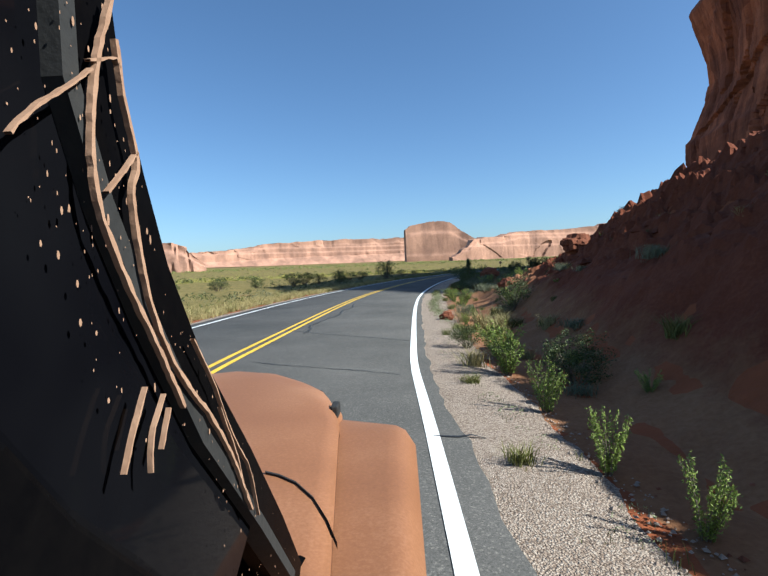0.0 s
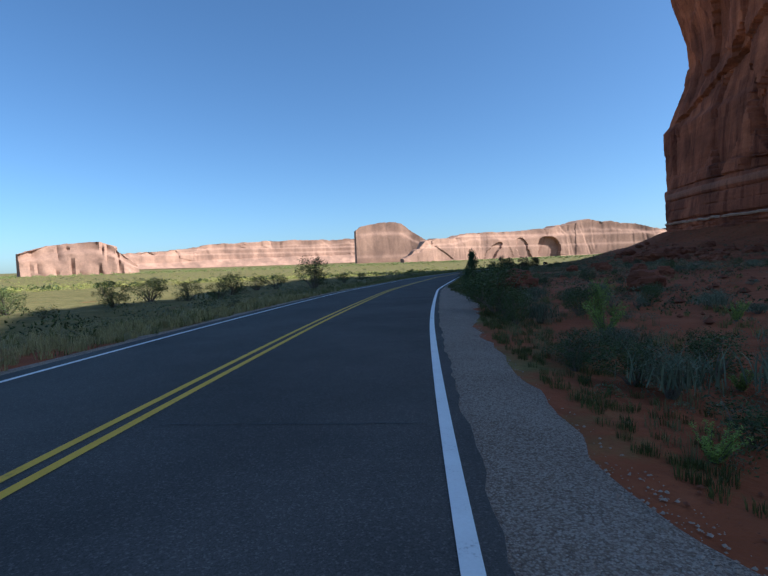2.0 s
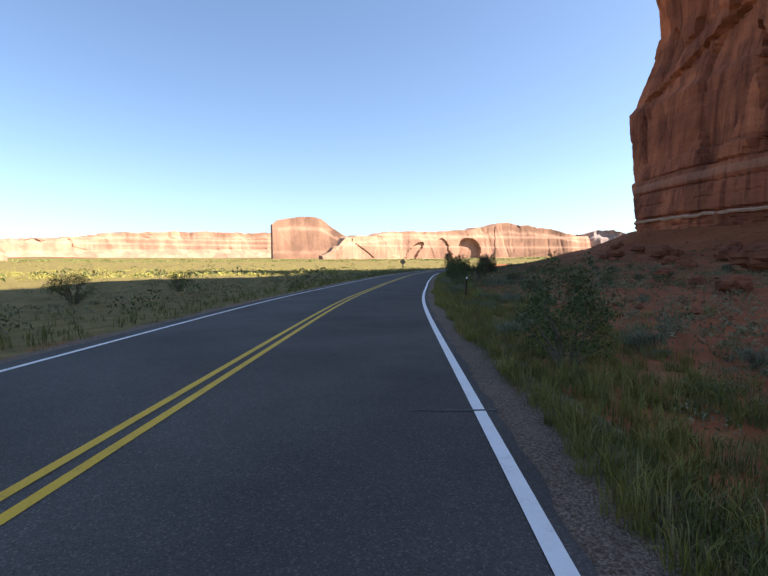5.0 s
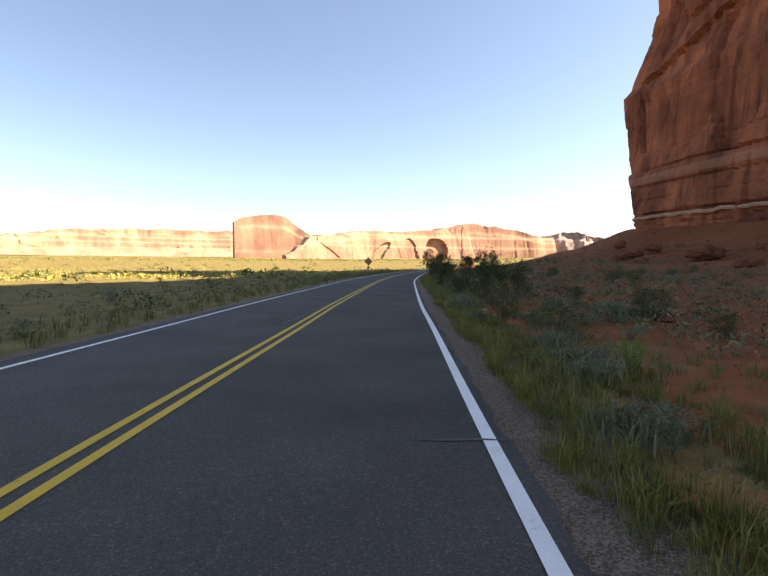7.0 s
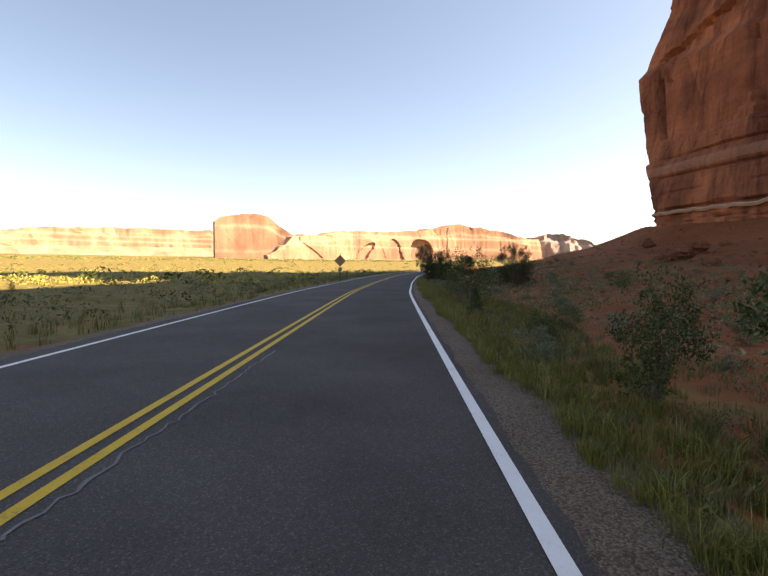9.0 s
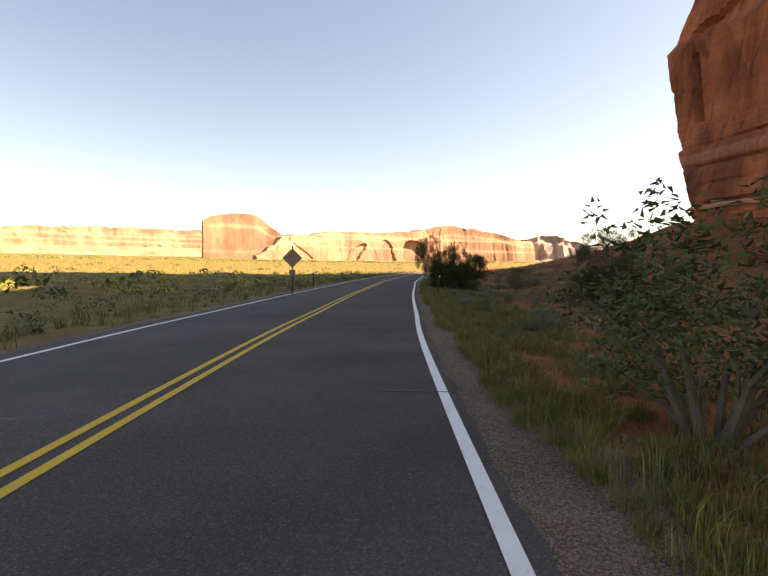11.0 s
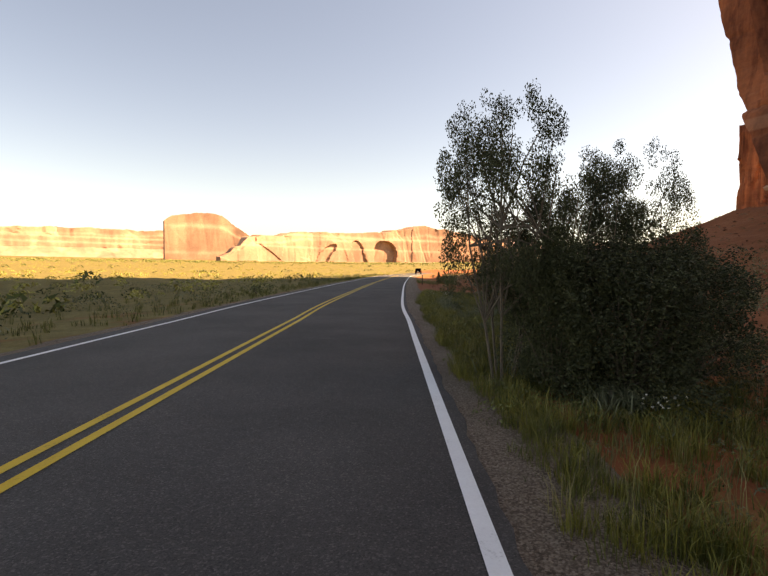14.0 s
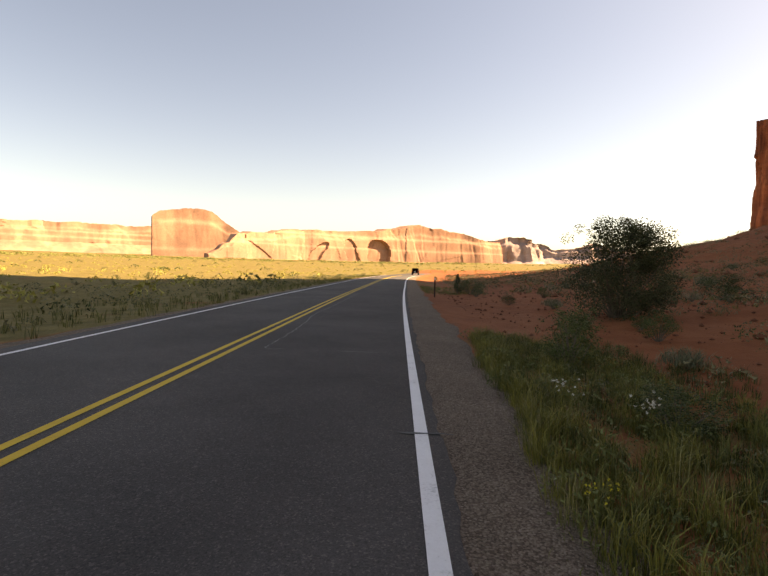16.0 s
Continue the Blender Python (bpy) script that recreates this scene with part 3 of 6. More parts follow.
tower = tower_rock()
bed = spline([(121, -31), (140, 30), (151, 66), (158, 97), (161.5, 125), (162.5, 147), (166.4, 168.2), (170.6, 182), (174.3, 192.6), (176.4, 194.0), (184, 191.6), (194, 188), (206, 184)], 1.0)
bt = np.gradient(bed, axis=0)
bt /= np.hypot(bt[:, 0], bt[:, 1])[:, None]
V = []
for i, p in enumerate(bed):
    o = -0.8 + 0.9 * fbm((i * 0.33, 14.4, 1.0), 5)
    w = 0.32 * fbm((i * 0.4, 14.4, 3.0), 4)
    for dd, zz in ((6.0, 0.75), (o + 0.4, 0.75 + w), (o, 0.45 + w), (o + 0.3, w - 0.05), (6.0, -0.05)):
        V.append((p[0] + bt[i, 1] * dd, p[1] - bt[i, 0] * dd, 14.1 + zz))
child("ledge", mesh_of("ledge", V, grid_faces(len(bed), 5), M_PALE), tower, "pale ledge of harder rock")
cliff("sandstone_fin", [(495, 315, 30, 105), (483, 290, 30, 105), (480, 278, 30, 105), (481, 273, 30, 107), (483, 265, 30, 108), (485, 261, 30, 122), (489, 251, 30, 126), (502, 225, 30, 128), (513, 203, 30, 128)][::-1],
      M_TOWER, "stepped red sandstone fin beyond the tower", size=9.0, step=1.2, rows=80, talus=0.04, seed=9, rough=0.3, lean=0.01, cap_back=0.05, slabs=1.5, beds=0.22, ledges=((62, 0.8), (40, 0.6)))
# the far walls across the valley
def turned(plan, degrees):
    """The same wall as seen from the road, its face swung towards the morning sun."""
    mid = plan[len(plan) // 2]
    b0 = math.atan2(mid[0] - 55, mid[1] - 110)
    out = []
    for x, y, z0, z1 in plan:
        k = 1 + math.tan(radians(degrees)) * (math.atan2(x - 55, y - 110) - b0)
        out.append((55 + (x - 55) * k, 110 + (y - 110) * k, 1.6 + (z0 - 1.6) * k, 1.6 + (z1 - 1.6) * k))
    return out


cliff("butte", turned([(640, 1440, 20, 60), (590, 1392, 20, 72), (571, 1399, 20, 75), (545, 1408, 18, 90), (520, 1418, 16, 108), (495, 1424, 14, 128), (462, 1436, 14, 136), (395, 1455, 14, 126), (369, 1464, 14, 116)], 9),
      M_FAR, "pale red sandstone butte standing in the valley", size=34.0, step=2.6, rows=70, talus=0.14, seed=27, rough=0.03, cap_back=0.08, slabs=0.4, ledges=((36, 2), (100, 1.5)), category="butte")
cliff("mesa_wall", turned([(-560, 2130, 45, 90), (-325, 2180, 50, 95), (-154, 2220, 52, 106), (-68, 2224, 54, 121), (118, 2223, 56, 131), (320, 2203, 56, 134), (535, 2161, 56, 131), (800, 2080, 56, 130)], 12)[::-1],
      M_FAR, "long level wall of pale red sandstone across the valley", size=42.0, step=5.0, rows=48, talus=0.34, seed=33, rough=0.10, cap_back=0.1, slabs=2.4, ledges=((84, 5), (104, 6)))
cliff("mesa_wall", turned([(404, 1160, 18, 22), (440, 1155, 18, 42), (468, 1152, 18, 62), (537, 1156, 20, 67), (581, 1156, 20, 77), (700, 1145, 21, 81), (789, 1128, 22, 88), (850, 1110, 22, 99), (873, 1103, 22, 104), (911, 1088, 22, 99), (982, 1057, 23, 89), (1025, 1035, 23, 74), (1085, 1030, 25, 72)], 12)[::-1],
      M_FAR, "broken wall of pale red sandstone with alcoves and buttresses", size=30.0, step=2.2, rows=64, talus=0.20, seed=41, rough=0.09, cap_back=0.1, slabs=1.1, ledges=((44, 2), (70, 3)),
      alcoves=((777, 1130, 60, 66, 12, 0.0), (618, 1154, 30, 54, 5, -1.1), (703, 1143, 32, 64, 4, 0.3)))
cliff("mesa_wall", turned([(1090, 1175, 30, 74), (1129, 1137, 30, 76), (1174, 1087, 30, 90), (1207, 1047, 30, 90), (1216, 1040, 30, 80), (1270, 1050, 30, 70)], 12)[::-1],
      M_HAZY, "distant flat-topped sandstone mesa with haze put into its grey colour", size=36.0, step=5.0, rows=34, talus=0.25, seed=55, rough=0.8)
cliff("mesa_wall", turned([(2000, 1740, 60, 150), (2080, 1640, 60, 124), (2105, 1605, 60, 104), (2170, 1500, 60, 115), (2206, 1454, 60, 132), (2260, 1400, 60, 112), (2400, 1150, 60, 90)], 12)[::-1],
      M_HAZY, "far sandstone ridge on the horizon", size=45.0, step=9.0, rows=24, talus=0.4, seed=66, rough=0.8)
cliff("sandstone_knoll", [(-260, 850, 8, 40), (-205, 878, 8, 55), (-160, 886, 8, 55), (-144, 888, 8, 42), (-120, 900, 8, 20)][::-1],
      M_FAR, "low pale red sandstone knoll in the field", size=22.0, step=4.0, rows=30, talus=0.25, seed=71, rough=0.8)


def shoulder_width(s):
    return np.interp(s, [-60, -5, 5, 12, 20, 30, 35, 40, 47, 52, 58, 64, 70, 76, 90, 116, 136, 161, 182, 196, 205, 212, 217, 222, 330], [1.6, 1.65, 1.7, 1.6, 1.7, 2.4, 2.2, 1.7, 1.4, 1.6, 2.0, 1.6, 0.95, 0.75, 0.62, 0.57, 0.75, 0.7, 0.52, 0.55, 0.75, 0.85, 1.15, 1.6, 1.3])


def bare(s, d):
    """Where the soil lies open: a turnout beside the road and the red flat behind it."""
    back = np.interp(s, [196, 204, 218, 222, 228, 233], [12.0, 5.0, 5.5, 5.1, 5.2, 6.5]) + 0.35 * np.sin(s * 0.9) + 0.25 * np.sin(s * 2.3 + 1)
    return ((s > 223 + 0.4 * np.sin(d * 3)) & (s < 246) & (d < 9)) | ((s > 196) & (s < 256) & (d > back) & (d < 9.5 + 1.5 * np.sin(s * 0.7)))


# ---- plants ----
M_SHRUB = leaf_material("shrub_leaves", (0.022, 0.036, 0.009), (0.095, 0.115, 0.030))
M_DARK = leaf_material("juniper_needles", (0.018, 0.034, 0.012), (0.065, 0.09, 0.03))
M_SAGE = leaf_material("sage_leaves", (0.072, 0.084, 0.046), (0.19, 0.20, 0.118))
M_SPRIG = leaf_material("rabbitbrush_leaves", (0.09, 0.13, 0.02), (0.30, 0.36, 0.07))
M_GRASS = leaf_material("grass_blades", (0.048, 0.058, 0.012), (0.19, 0.184, 0.047))
M_STRAW = leaf_material("dry_grass", (0.17, 0.14, 0.05), (0.36, 0.30, 0.13))
M_TREE = leaf_material("tree_leaves", (0.026, 0.031, 0.014), (0.080, 0.086, 0.036))
M_BARK = plain("grey_bark", [(0.3, (0.08, 0.06, 0.045)), (0.7, (0.20, 0.16, 0.12))], 4.0, 40.0, 0.9, relief=0.8, dist=0.01)
M_FLOWER = leaf_material("yellow_flowers", (0.45, 0.36, 0.02), (0.65, 0.55, 0.05))
PALE_FLOWER = leaf_material("pale_flowers", (0.5, 0.48, 0.40), (0.7, 0.68, 0.6))


def tubes(paths, sides=4):
    """Tapered stems. paths: lists of (place, radius)."""
    V, F = [], []
    for path in paths:
        base = len(V)
        for i, (p, rad) in enumerate(path):
            q = path[min(i + 1, len(path) - 1)][0]
            o = path[max(i - 1, 0)][0]
            d = Vector(q) - Vector(o)
            d = d.normalized() if d.length > 1e-6 else Vector((0, 0, 1))
            a = d.orthogonal().normalized()
            b = d.cross(a)
            for k in range(sides):
                t = 6.2832 * k / sides
                V.append(tuple(Vector(p) + (a * math.cos(t) + b * math.sin(t)) * rad))
        for i in range(len(path) - 1):
            for k in range(sides):
                a0, a1 = base + i * sides + k, base + i * sides + (k + 1) % sides
                F.append((a0, a1, a1 + sides, a0 + sides))
    return V, F


def leaf_cloud(g, places, length, width, up=0.3, corners=4):
    """One small leaf at each place, turned at random: folded, or three-cornered on the low brush."""
    n = len(places)
    d = g.normal(size=(n, 3))
    d[:, 2] = d[:, 2] * 0.8 + up
    d /= np.linalg.norm(d, axis=1)[:, None]
    s = np.cross(d, g.normal(size=(n, 3)))
    s /= np.linalg.norm(s, axis=1)[:, None] + 1e-9
    L = length * g.uniform(0.6, 1.3, (n, 1))
    W = width * g.uniform(0.7, 1.2, (n, 1))
    if corners == 3:
        return np.stack([places - d * L * 0.45 - s * W * 0.42, places - d * L * 0.25 + s * W * 0.42, places + d * L * 0.6], 1).reshape(-1, 3), np.arange(3 * n).reshape(-1, 3)
    nrm = np.cross(d, s) * W * 0.35
    V = np.stack([places - d * L * 0.5, places + s * W * 0.5 + nrm, places + d * L * 0.5, places - s * W * 0.5 + nrm], 1).reshape(-1, 3)
    F = np.arange(4 * n).reshape(-1, 4)
    return V, F


def blade_fan(g, roots, heights, spread, width):
    """Bent blades that rise from the roots: two segments each."""
    n = len(roots)
    a = g.uniform(0, 6.283, n)
    out = np.stack([np.cos(a), np.sin(a), np.zeros(n)], 1)
    lean = spread * g.uniform(0.2, 1.0, (n, 1)) * heights[:, None]
    up = np.array([0, 0, 1.0])
    mid = roots + up * heights[:, None] * 0.6 + out * lean * 0.35
    tip = roots + up * heights[:, None] * g.uniform(0.85, 1.0, (n, 1)) + out * lean
    b = g.uniform(0, 6.283, n)
    side = np.stack([np.cos(b), np.sin(b), np.zeros(n)], 1) * width * 0.5
    V = np.stack([roots - side, roots + side, mid + side * 0.8, mid - side * 0.8, tip], 1).reshape(-1, 3)
    i = 5 * np.arange(n)
    F = [tuple(q) for q in np.stack([i, i + 1, i + 2, i + 3], 1)] + [tuple(q) for q in np.stack([i + 3, i + 2, i + 4], 1)]
    return V, F


def lobes(g, n, rx, z0, z1, cone=0.0):
    out = []
    for _ in range(n):
        z = g.uniform(z0, z1)
        k = (z - z0) / (z1 - z0)
        r = rx * math.sqrt(g.uniform(0.05, 1)) * (1 - cone * k) * (1 if cone else math.sqrt(max(0.1, 1 - (abs(k - 0.45) * 1.5) ** 2)))
        a = g.uniform(0, 6.283)
        out.append((r * math.cos(a), r * math.sin(a), z))
    return np.array(out)


def around(g, centres, per, size):
    c = np.repeat(centres, per, axis=0)
    d = g.normal(size=(len(c), 3))
    d /= np.linalg.norm(d, axis=1)[:, None]
    return c + d * size * (g.uniform(0.25, 1.0, (len(c), 1)) ** 0.6)


def stems_to(g, tips, r0, waist=0.35):
    paths = []
    for t in tips:
        t = np.array(t)
        root = np.array([t[0] * 0.12, t[1] * 0.12, -0.03])
        mid = root * (1 - waist) + t * waist + np.array([0, 0, 0.12 * t[2]]) + g.normal(size=3) * 0.02
        paths.append([(tuple(root), r0), (tuple(mid), r0 * 0.7), (tuple(t), r0 * 0.25)])
    return paths


def plant_shape(kind, seed):
    """Unit plant, about one high and one across: stems and foliage."""
    g = np.random.RandomState(seed)
    if kind == "shrub":
        c = lobes(g, 34, 0.44, 0.16, 0.86)
        st = tubes(stems_to(g, c[:16], 0.016))
        p = around(g, c, 100, 0.145)
        extra = around(g, lobes(g, 34, 0.5, 0.4, 1.02), 14, 0.06)
        return st, leaf_cloud(g, np.concatenate([p, extra]), 0.040, 0.021, 0.3, 3), (M_BARK, M_SHRUB)
    if kind == "thicket":
        c = lobes(g, 58, 0.43, 0.10, 0.88)
        st = tubes(stems_to(g, c[:40], 0.009))
        p = np.concatenate([around(g, c, 260, 0.13), around(g, lobes(g, 70, 0.52, 0.02, 1.04), 70, 0.07), around(g, lobes(g, 24, 0.46, -0.15, 0.5), 120, 0.12), around(g, lobes(g, 40, 0.40, 0.45, 0.95), 160, 0.11)])
        return st, leaf_cloud(g, p, 0.019, 0.013, 0.0), (M_BARK, M_TREE)
    if kind == "brush":
        c = lobes(g, 16, 0.42, 0.15, 0.8)
        st = tubes(stems_to(g, c[:7], 0.016), 3)
        return st, leaf_cloud(g, around(g, c, 60, 0.19), 0.060, 0.030, 0.3, 3), (M_BARK, M_SHRUB)
    if kind == "scrub":
        c = lobes(g, 14, 0.40, 0.2, 0.7)
        st = tubes(stems_to(g, c[:7], 0.018), 3)
        return st, leaf_cloud(g, around(g, c, 60, 0.20), 0.085, 0.024, 1.0, 3), (M_BARK, M_SAGE)
    if kind == "juniper":
        c = lobes(g, 60, 0.42, 0.10, 0.98, cone=0.85)
        st = tubes([[((0, 0, -0.03), 0.05), ((0.02, 0, 0.4), 0.035), ((0, 0.01, 0.95), 0.008)]] + stems_to(g, c[:14], 0.014), 6)
        return st, leaf_cloud(g, around(g, c, 46, 0.10), 0.06, 0.022, 0.9), (M_BARK, M_DARK)
    if kind == "sage":
        c = lobes(g, 26, 0.42, 0.2, 0.75)
        st = tubes(stems_to(g, c[:14], 0.018))
        V1, F1 = leaf_cloud(g, around(g, c, 60, 0.17), 0.065, 0.017, 1.0, 3)
        V2, F2 = blade_fan(g, np.stack([g.normal(0, 0.26, 130), g.normal(0, 0.26, 130), np.full(130, 0.25)], 1), g.uniform(0.4, 0.75, 130), 0.5, 0.02)
        return st, (np.concatenate([V1, V2]), [tuple(f) for f in F1] + [tuple(np.array(f) + len(V1)) for f in F2]), (M_BARK, M_SAGE)
    if kind == "sprig":
        tips = [(g.uniform(0.1, 0.5) * math.cos(a), g.uniform(0.1, 0.5) * math.sin(a), g.uniform(0.6, 1.0)) for a in g.uniform(0, 6.283, 15)]
        paths = stems_to(g, tips, 0.012)
        pts = []
        for pa in paths:
            a, b, c = (np.array(q[0]) for q in pa)
            for k in np.linspace(0.15, 1, 34):
                q = a * (1 - k) ** 2 + 2 * b * k * (1 - k) + c * k * k
                pts += [q + g.normal(size=3) * 0.022 for _ in range(3)]
        return tubes(paths), leaf_cloud(g, np.array(pts), 0.065, 0.022, 0.7), (M_BARK, M_SPRIG)
    if kind == "tree":
        c = lobes(g, 52, 0.46, 0.38, 0.97)
        paths = []
        for k in range(5):
            a = 6.283 * k / 5 + g.uniform(-0.4, 0.4)
            h = g.uniform(0.6, 0.9)
            paths.append([((0.05 * math.cos(a), 0.05 * math.sin(a), -0.03), 0.010), ((0.13 * math.cos(a), 0.13 * math.sin(a), 0.3 * h), 0.008),
                          ((0.24 * math.cos(a), 0.24 * math.sin(a), 0.65 * h), 0.005), ((0.3 * math.cos(a + 0.2), 0.3 * math.sin(a + 0.2), h), 0.003)])
        for t in c:
            k = int(g.randint(5))
            q = np.array(paths[k][1 + int(g.randint(2))][0])
            paths.append([(tuple(q), 0.006), (tuple((q + t) / 2 + np.array([0, 0, 0.04])), 0.004), (tuple(t), 0.0015)])
        p = np.concatenate([around(g, c, 560, 0.085), around(g, lobes(g, 60, 0.52, 0.42, 1.06), 80, 0.042)])
        return tubes(paths), leaf_cloud(g, p, 0.0100, 0.0088, -0.1), (M_BARK, M_TREE)
    if kind in ("bloom", "pale_bloom"):
        tips = [(g.uniform(0.05, 0.5) * math.cos(a), g.uniform(0.05, 0.5) * math.sin(a), g.uniform(0.6, 1.0)) for a in g.uniform(0, 6.283, 16)]
        heads = around(g, np.array(tips), 9, 0.03)
        return tubes(stems_to(g, tips, 0.006), 3), leaf_cloud(g, heads, 0.036, 0.028, 0.2), (M_GRASS, M_FLOWER if kind == "bloom" else PALE_FLOWER)
    n = 150
    roots = np.stack([g.normal(0, 0.13, n), g.normal(0, 0.13, n), np.full(n, -0.02)], 1)
    return None, blade_fan(g, roots, g.uniform(0.5, 1.05, n), 0.6, 0.020), (None, M_STRAW if kind == "tuft" else M_GRASS)


PROTO = {}
NAMES = {"shrub": ("shrub", "leafy green desert shrub growing in red sand"), "juniper": ("juniper", "dense dark green juniper with a pointed crown"),
         "sage": ("sagebrush", "grey-green sagebrush with upright leaves"), "sprig": ("rabbitbrush", "yellow-green rabbitbrush with slender upright stems"),
         "tree": ("tree", "slender many-stemmed tree with sparse small dark leaves"), "tuft": ("grass_tuft", "straw-coloured tuft of dry bunch grass"),
         "thicket": ("tree", "dense round dark green bushy tree beside the road"), "brush": ("shrub", "small green desert shrub on the red flats"), "scrub": ("sagebrush", "small grey-green sagebrush on the red flats"),
         "bloom": ("wildflower", "small yellow wildflowers on thin green stems"), "pale_bloom": ("wildflower", "small white wildflowers on thin green stems"), "herb": ("grass_tuft", "fresh green tuft of grass on the shoulder")}
GROUPS = {"bloom": "wildflowers by the road", "pale_bloom": "wildflowers by the road", "shrub": "shrubs on the flats", "juniper": "junipers by the road", "sage": "sagebrush on the flats", "sprig": "rabbitbrush by the road",
          "tree": "trees by the road", "tuft": "grass tufts by the road", "herb": "grass tufts by the road", "thicket": "trees by the road", "brush": "shrubs on the flats", "scrub": "sagebrush on the flats"}
pick = np.random.RandomState(5)


def plant(kind, x, y, w, h, z=None, variants=3):
    v = int(pick.randint(variants))
    m = pose(x, y, ground_z(x, y) if z is None else z, 0, 0, float(pick.uniform(0, 360))) @ Matrix.Diagonal((w, w * float(pick.uniform(0.85, 1.15)), h, 1))
    if (kind, v) in PROTO:
        first = PROTO[kind, v]
        return copy_thing(first, m @ Matrix.Diagonal((*(1 / q for q in first.scale), 1)))
    name, label = NAMES[kind]
    st, (LV, LF), (ms, ml) = plant_shape(kind, 100 + 17 * v + len(kind))
    ob = tagged(new(name), label, name.replace("_", " "), GROUPS[kind])
    if st:
        woody = kind in ("tree", "thicket")
        child("trunk" if woody else "stem", mesh_of("trunk" if woody else "stem", *st, ms), ob, "", "" if woody else "stuff")
    child("foliage", mesh_of("foliage", LV, LF, ml), ob)
    ob.matrix_basis = m
    PROTO[kind, v] = ob
    return ob


# beside the first bend
for kind, x, y, w, h in (("sprig", 2.9, 5.3, 0.6, 0.62), ("sprig", 2.5, 3.6, 0.55, 0.55), ("sprig", 2.45, 2.6, 0.5, 0.5), ("sprig", 3.4, 7.3, 1.2, 0.8), ("shrub", 4.0, 6.4, 1.1, 0.8), ("sprig", 3.9, 8.7, 1.0, 0.7),
                         ("tuft", 3.1, 8.0, 0.6, 0.4), ("herb", 1.9, 3.9, 0.4, 0.22), ("herb", 2.6, 6.8, 0.45, 0.2), ("tuft", 5.4, 13.3, 0.9, 0.55), ("tuft", 5.45, 12.2, 1.1, 0.6), ("tuft", 5.7, 12.5, 0.8, 0.5),
                         ("tuft", 5.1, 11.4, 0.55, 0.6), ("shrub", 6.9, 14.4, 1.3, 1.1), ("herb", 4.6, 12.9, 0.5, 0.25), ("herb", 4.4, 11.8, 0.6, 0.35), ("herb", 4.1, 11.0, 0.5, 0.2), ("herb", 3.9, 11.8, 0.4, 0.2),
                         ("tuft", 5.4, 14.6, 0.6, 0.4), ("sprig", 5.9, 15.0, 0.5, 0.5), ("sprig", 5.2, 13.9, 0.35, 0.4), ("sprig", 8.1, 23.1, 0.8, 0.6), ("shrub", 3.7, 9.9, 0.7, 0.5), ("shrub", 14.6, 19.2, 1.5, 1.3), ("sage", 6.2, 16.6, 0.7, 0.5)):
    plant(kind, x, y, w, h)
for kind, x, y, w, h in (("sprig", 10.0, 29.1, 0.5, 0.5), ("sprig", 10.1, 28.4, 0.5, 0.48), ("sprig", 10.4, 28.0, 0.4, 0.4), ("herb", 9.5, 30.3, 0.6, 0.3), ("tuft", 10.4, 30.5, 0.4, 0.25),
                         ("sprig", 8.7, 25.4, 1.1, 0.6), ("shrub", 8.8, 23.5, 0.75, 0.55), ("sprig", 8.3, 22.2, 0.9, 0.5), ("sage", 10.3, 24.6, 1.1, 0.7), ("herb", 7.9, 23.9, 0.5, 0.25), ("herb", 7.6, 20.9, 0.5, 0.3),
                         ("sprig", 7.5, 20.3, 0.6, 0.4), ("herb", 6.9, 19.9, 0.4, 0.2), ("herb", 6.6, 19.3, 0.5, 0.25), ("herb", 7.7, 21.4, 0.5, 0.25), ("sprig", 12.9, 25.8, 0.7, 0.7), ("sprig", 12.2, 24.7, 0.5, 0.6),
                         ("shrub", 14.8, 35.8, 0.9, 0.6), ("shrub", 17.3, 37.6, 1.1, 0.7), ("shrub", 12.9, 33.6, 0.8, 0.5), ("shrub", 15.2, 40.2, 1.2, 0.7), ("shrub", 13.4, 36.2, 0.8, 0.5), ("sage", 17.0, 42.5, 1.1, 0.6)):
    plant(kind, x, y, w, h)
for kind, x, y, w, h in (("herb", 8.7, 28.2, 0.5, 0.22), ("tuft", 9.3, 28.1, 0.45, 0.2), ("herb", 9.35, 27.9, 0.4, 0.2), ("sprig", 9.9, 27.9, 0.4, 0.4), ("herb", 9.6, 27.6, 0.5, 0.25), ("shrub", 10.2, 30.3, 0.45, 0.3), ("sprig", 10.7, 28.6, 0.5, 0.45), ("tuft", 10.9, 28.1, 0.5, 0.25), ("sage", 11.3, 29.3, 0.7, 0.4)):
    plant(kind, x, y, w, h)
# in the shade of the tower
for kind, x, y, w, h in (("shrub", 18.8, 50.4, 2.3, 1.8), ("shrub", 20.4, 54.8, 1.6, 1.4), ("juniper", 23.8, 62.1, 1.65, 2.6), ("shrub", 25.2, 65.2, 1.3, 1.3), ("shrub", 17.6, 47.3, 1.1, 1.0),
                         ("shrub", 26.4, 67.6, 0.9, 0.7), ("shrub", 28.3, 72.0, 1.6, 1.3), ("shrub", 36.2, 87.0, 1.7, 1.8), ("shrub", 40.2, 82.8, 2.1, 1.4),
                         ("juniper", 32.4, 72.9, 0.55, 0.8), ("shrub", 28.6, 70.9, 0.8, 1.0), ("shrub", 38.4, 79.8, 0.8, 0.6), ("shrub", 20.8, 48.6, 1.2, 0.8)):
    plant(kind, x, y, w, h)
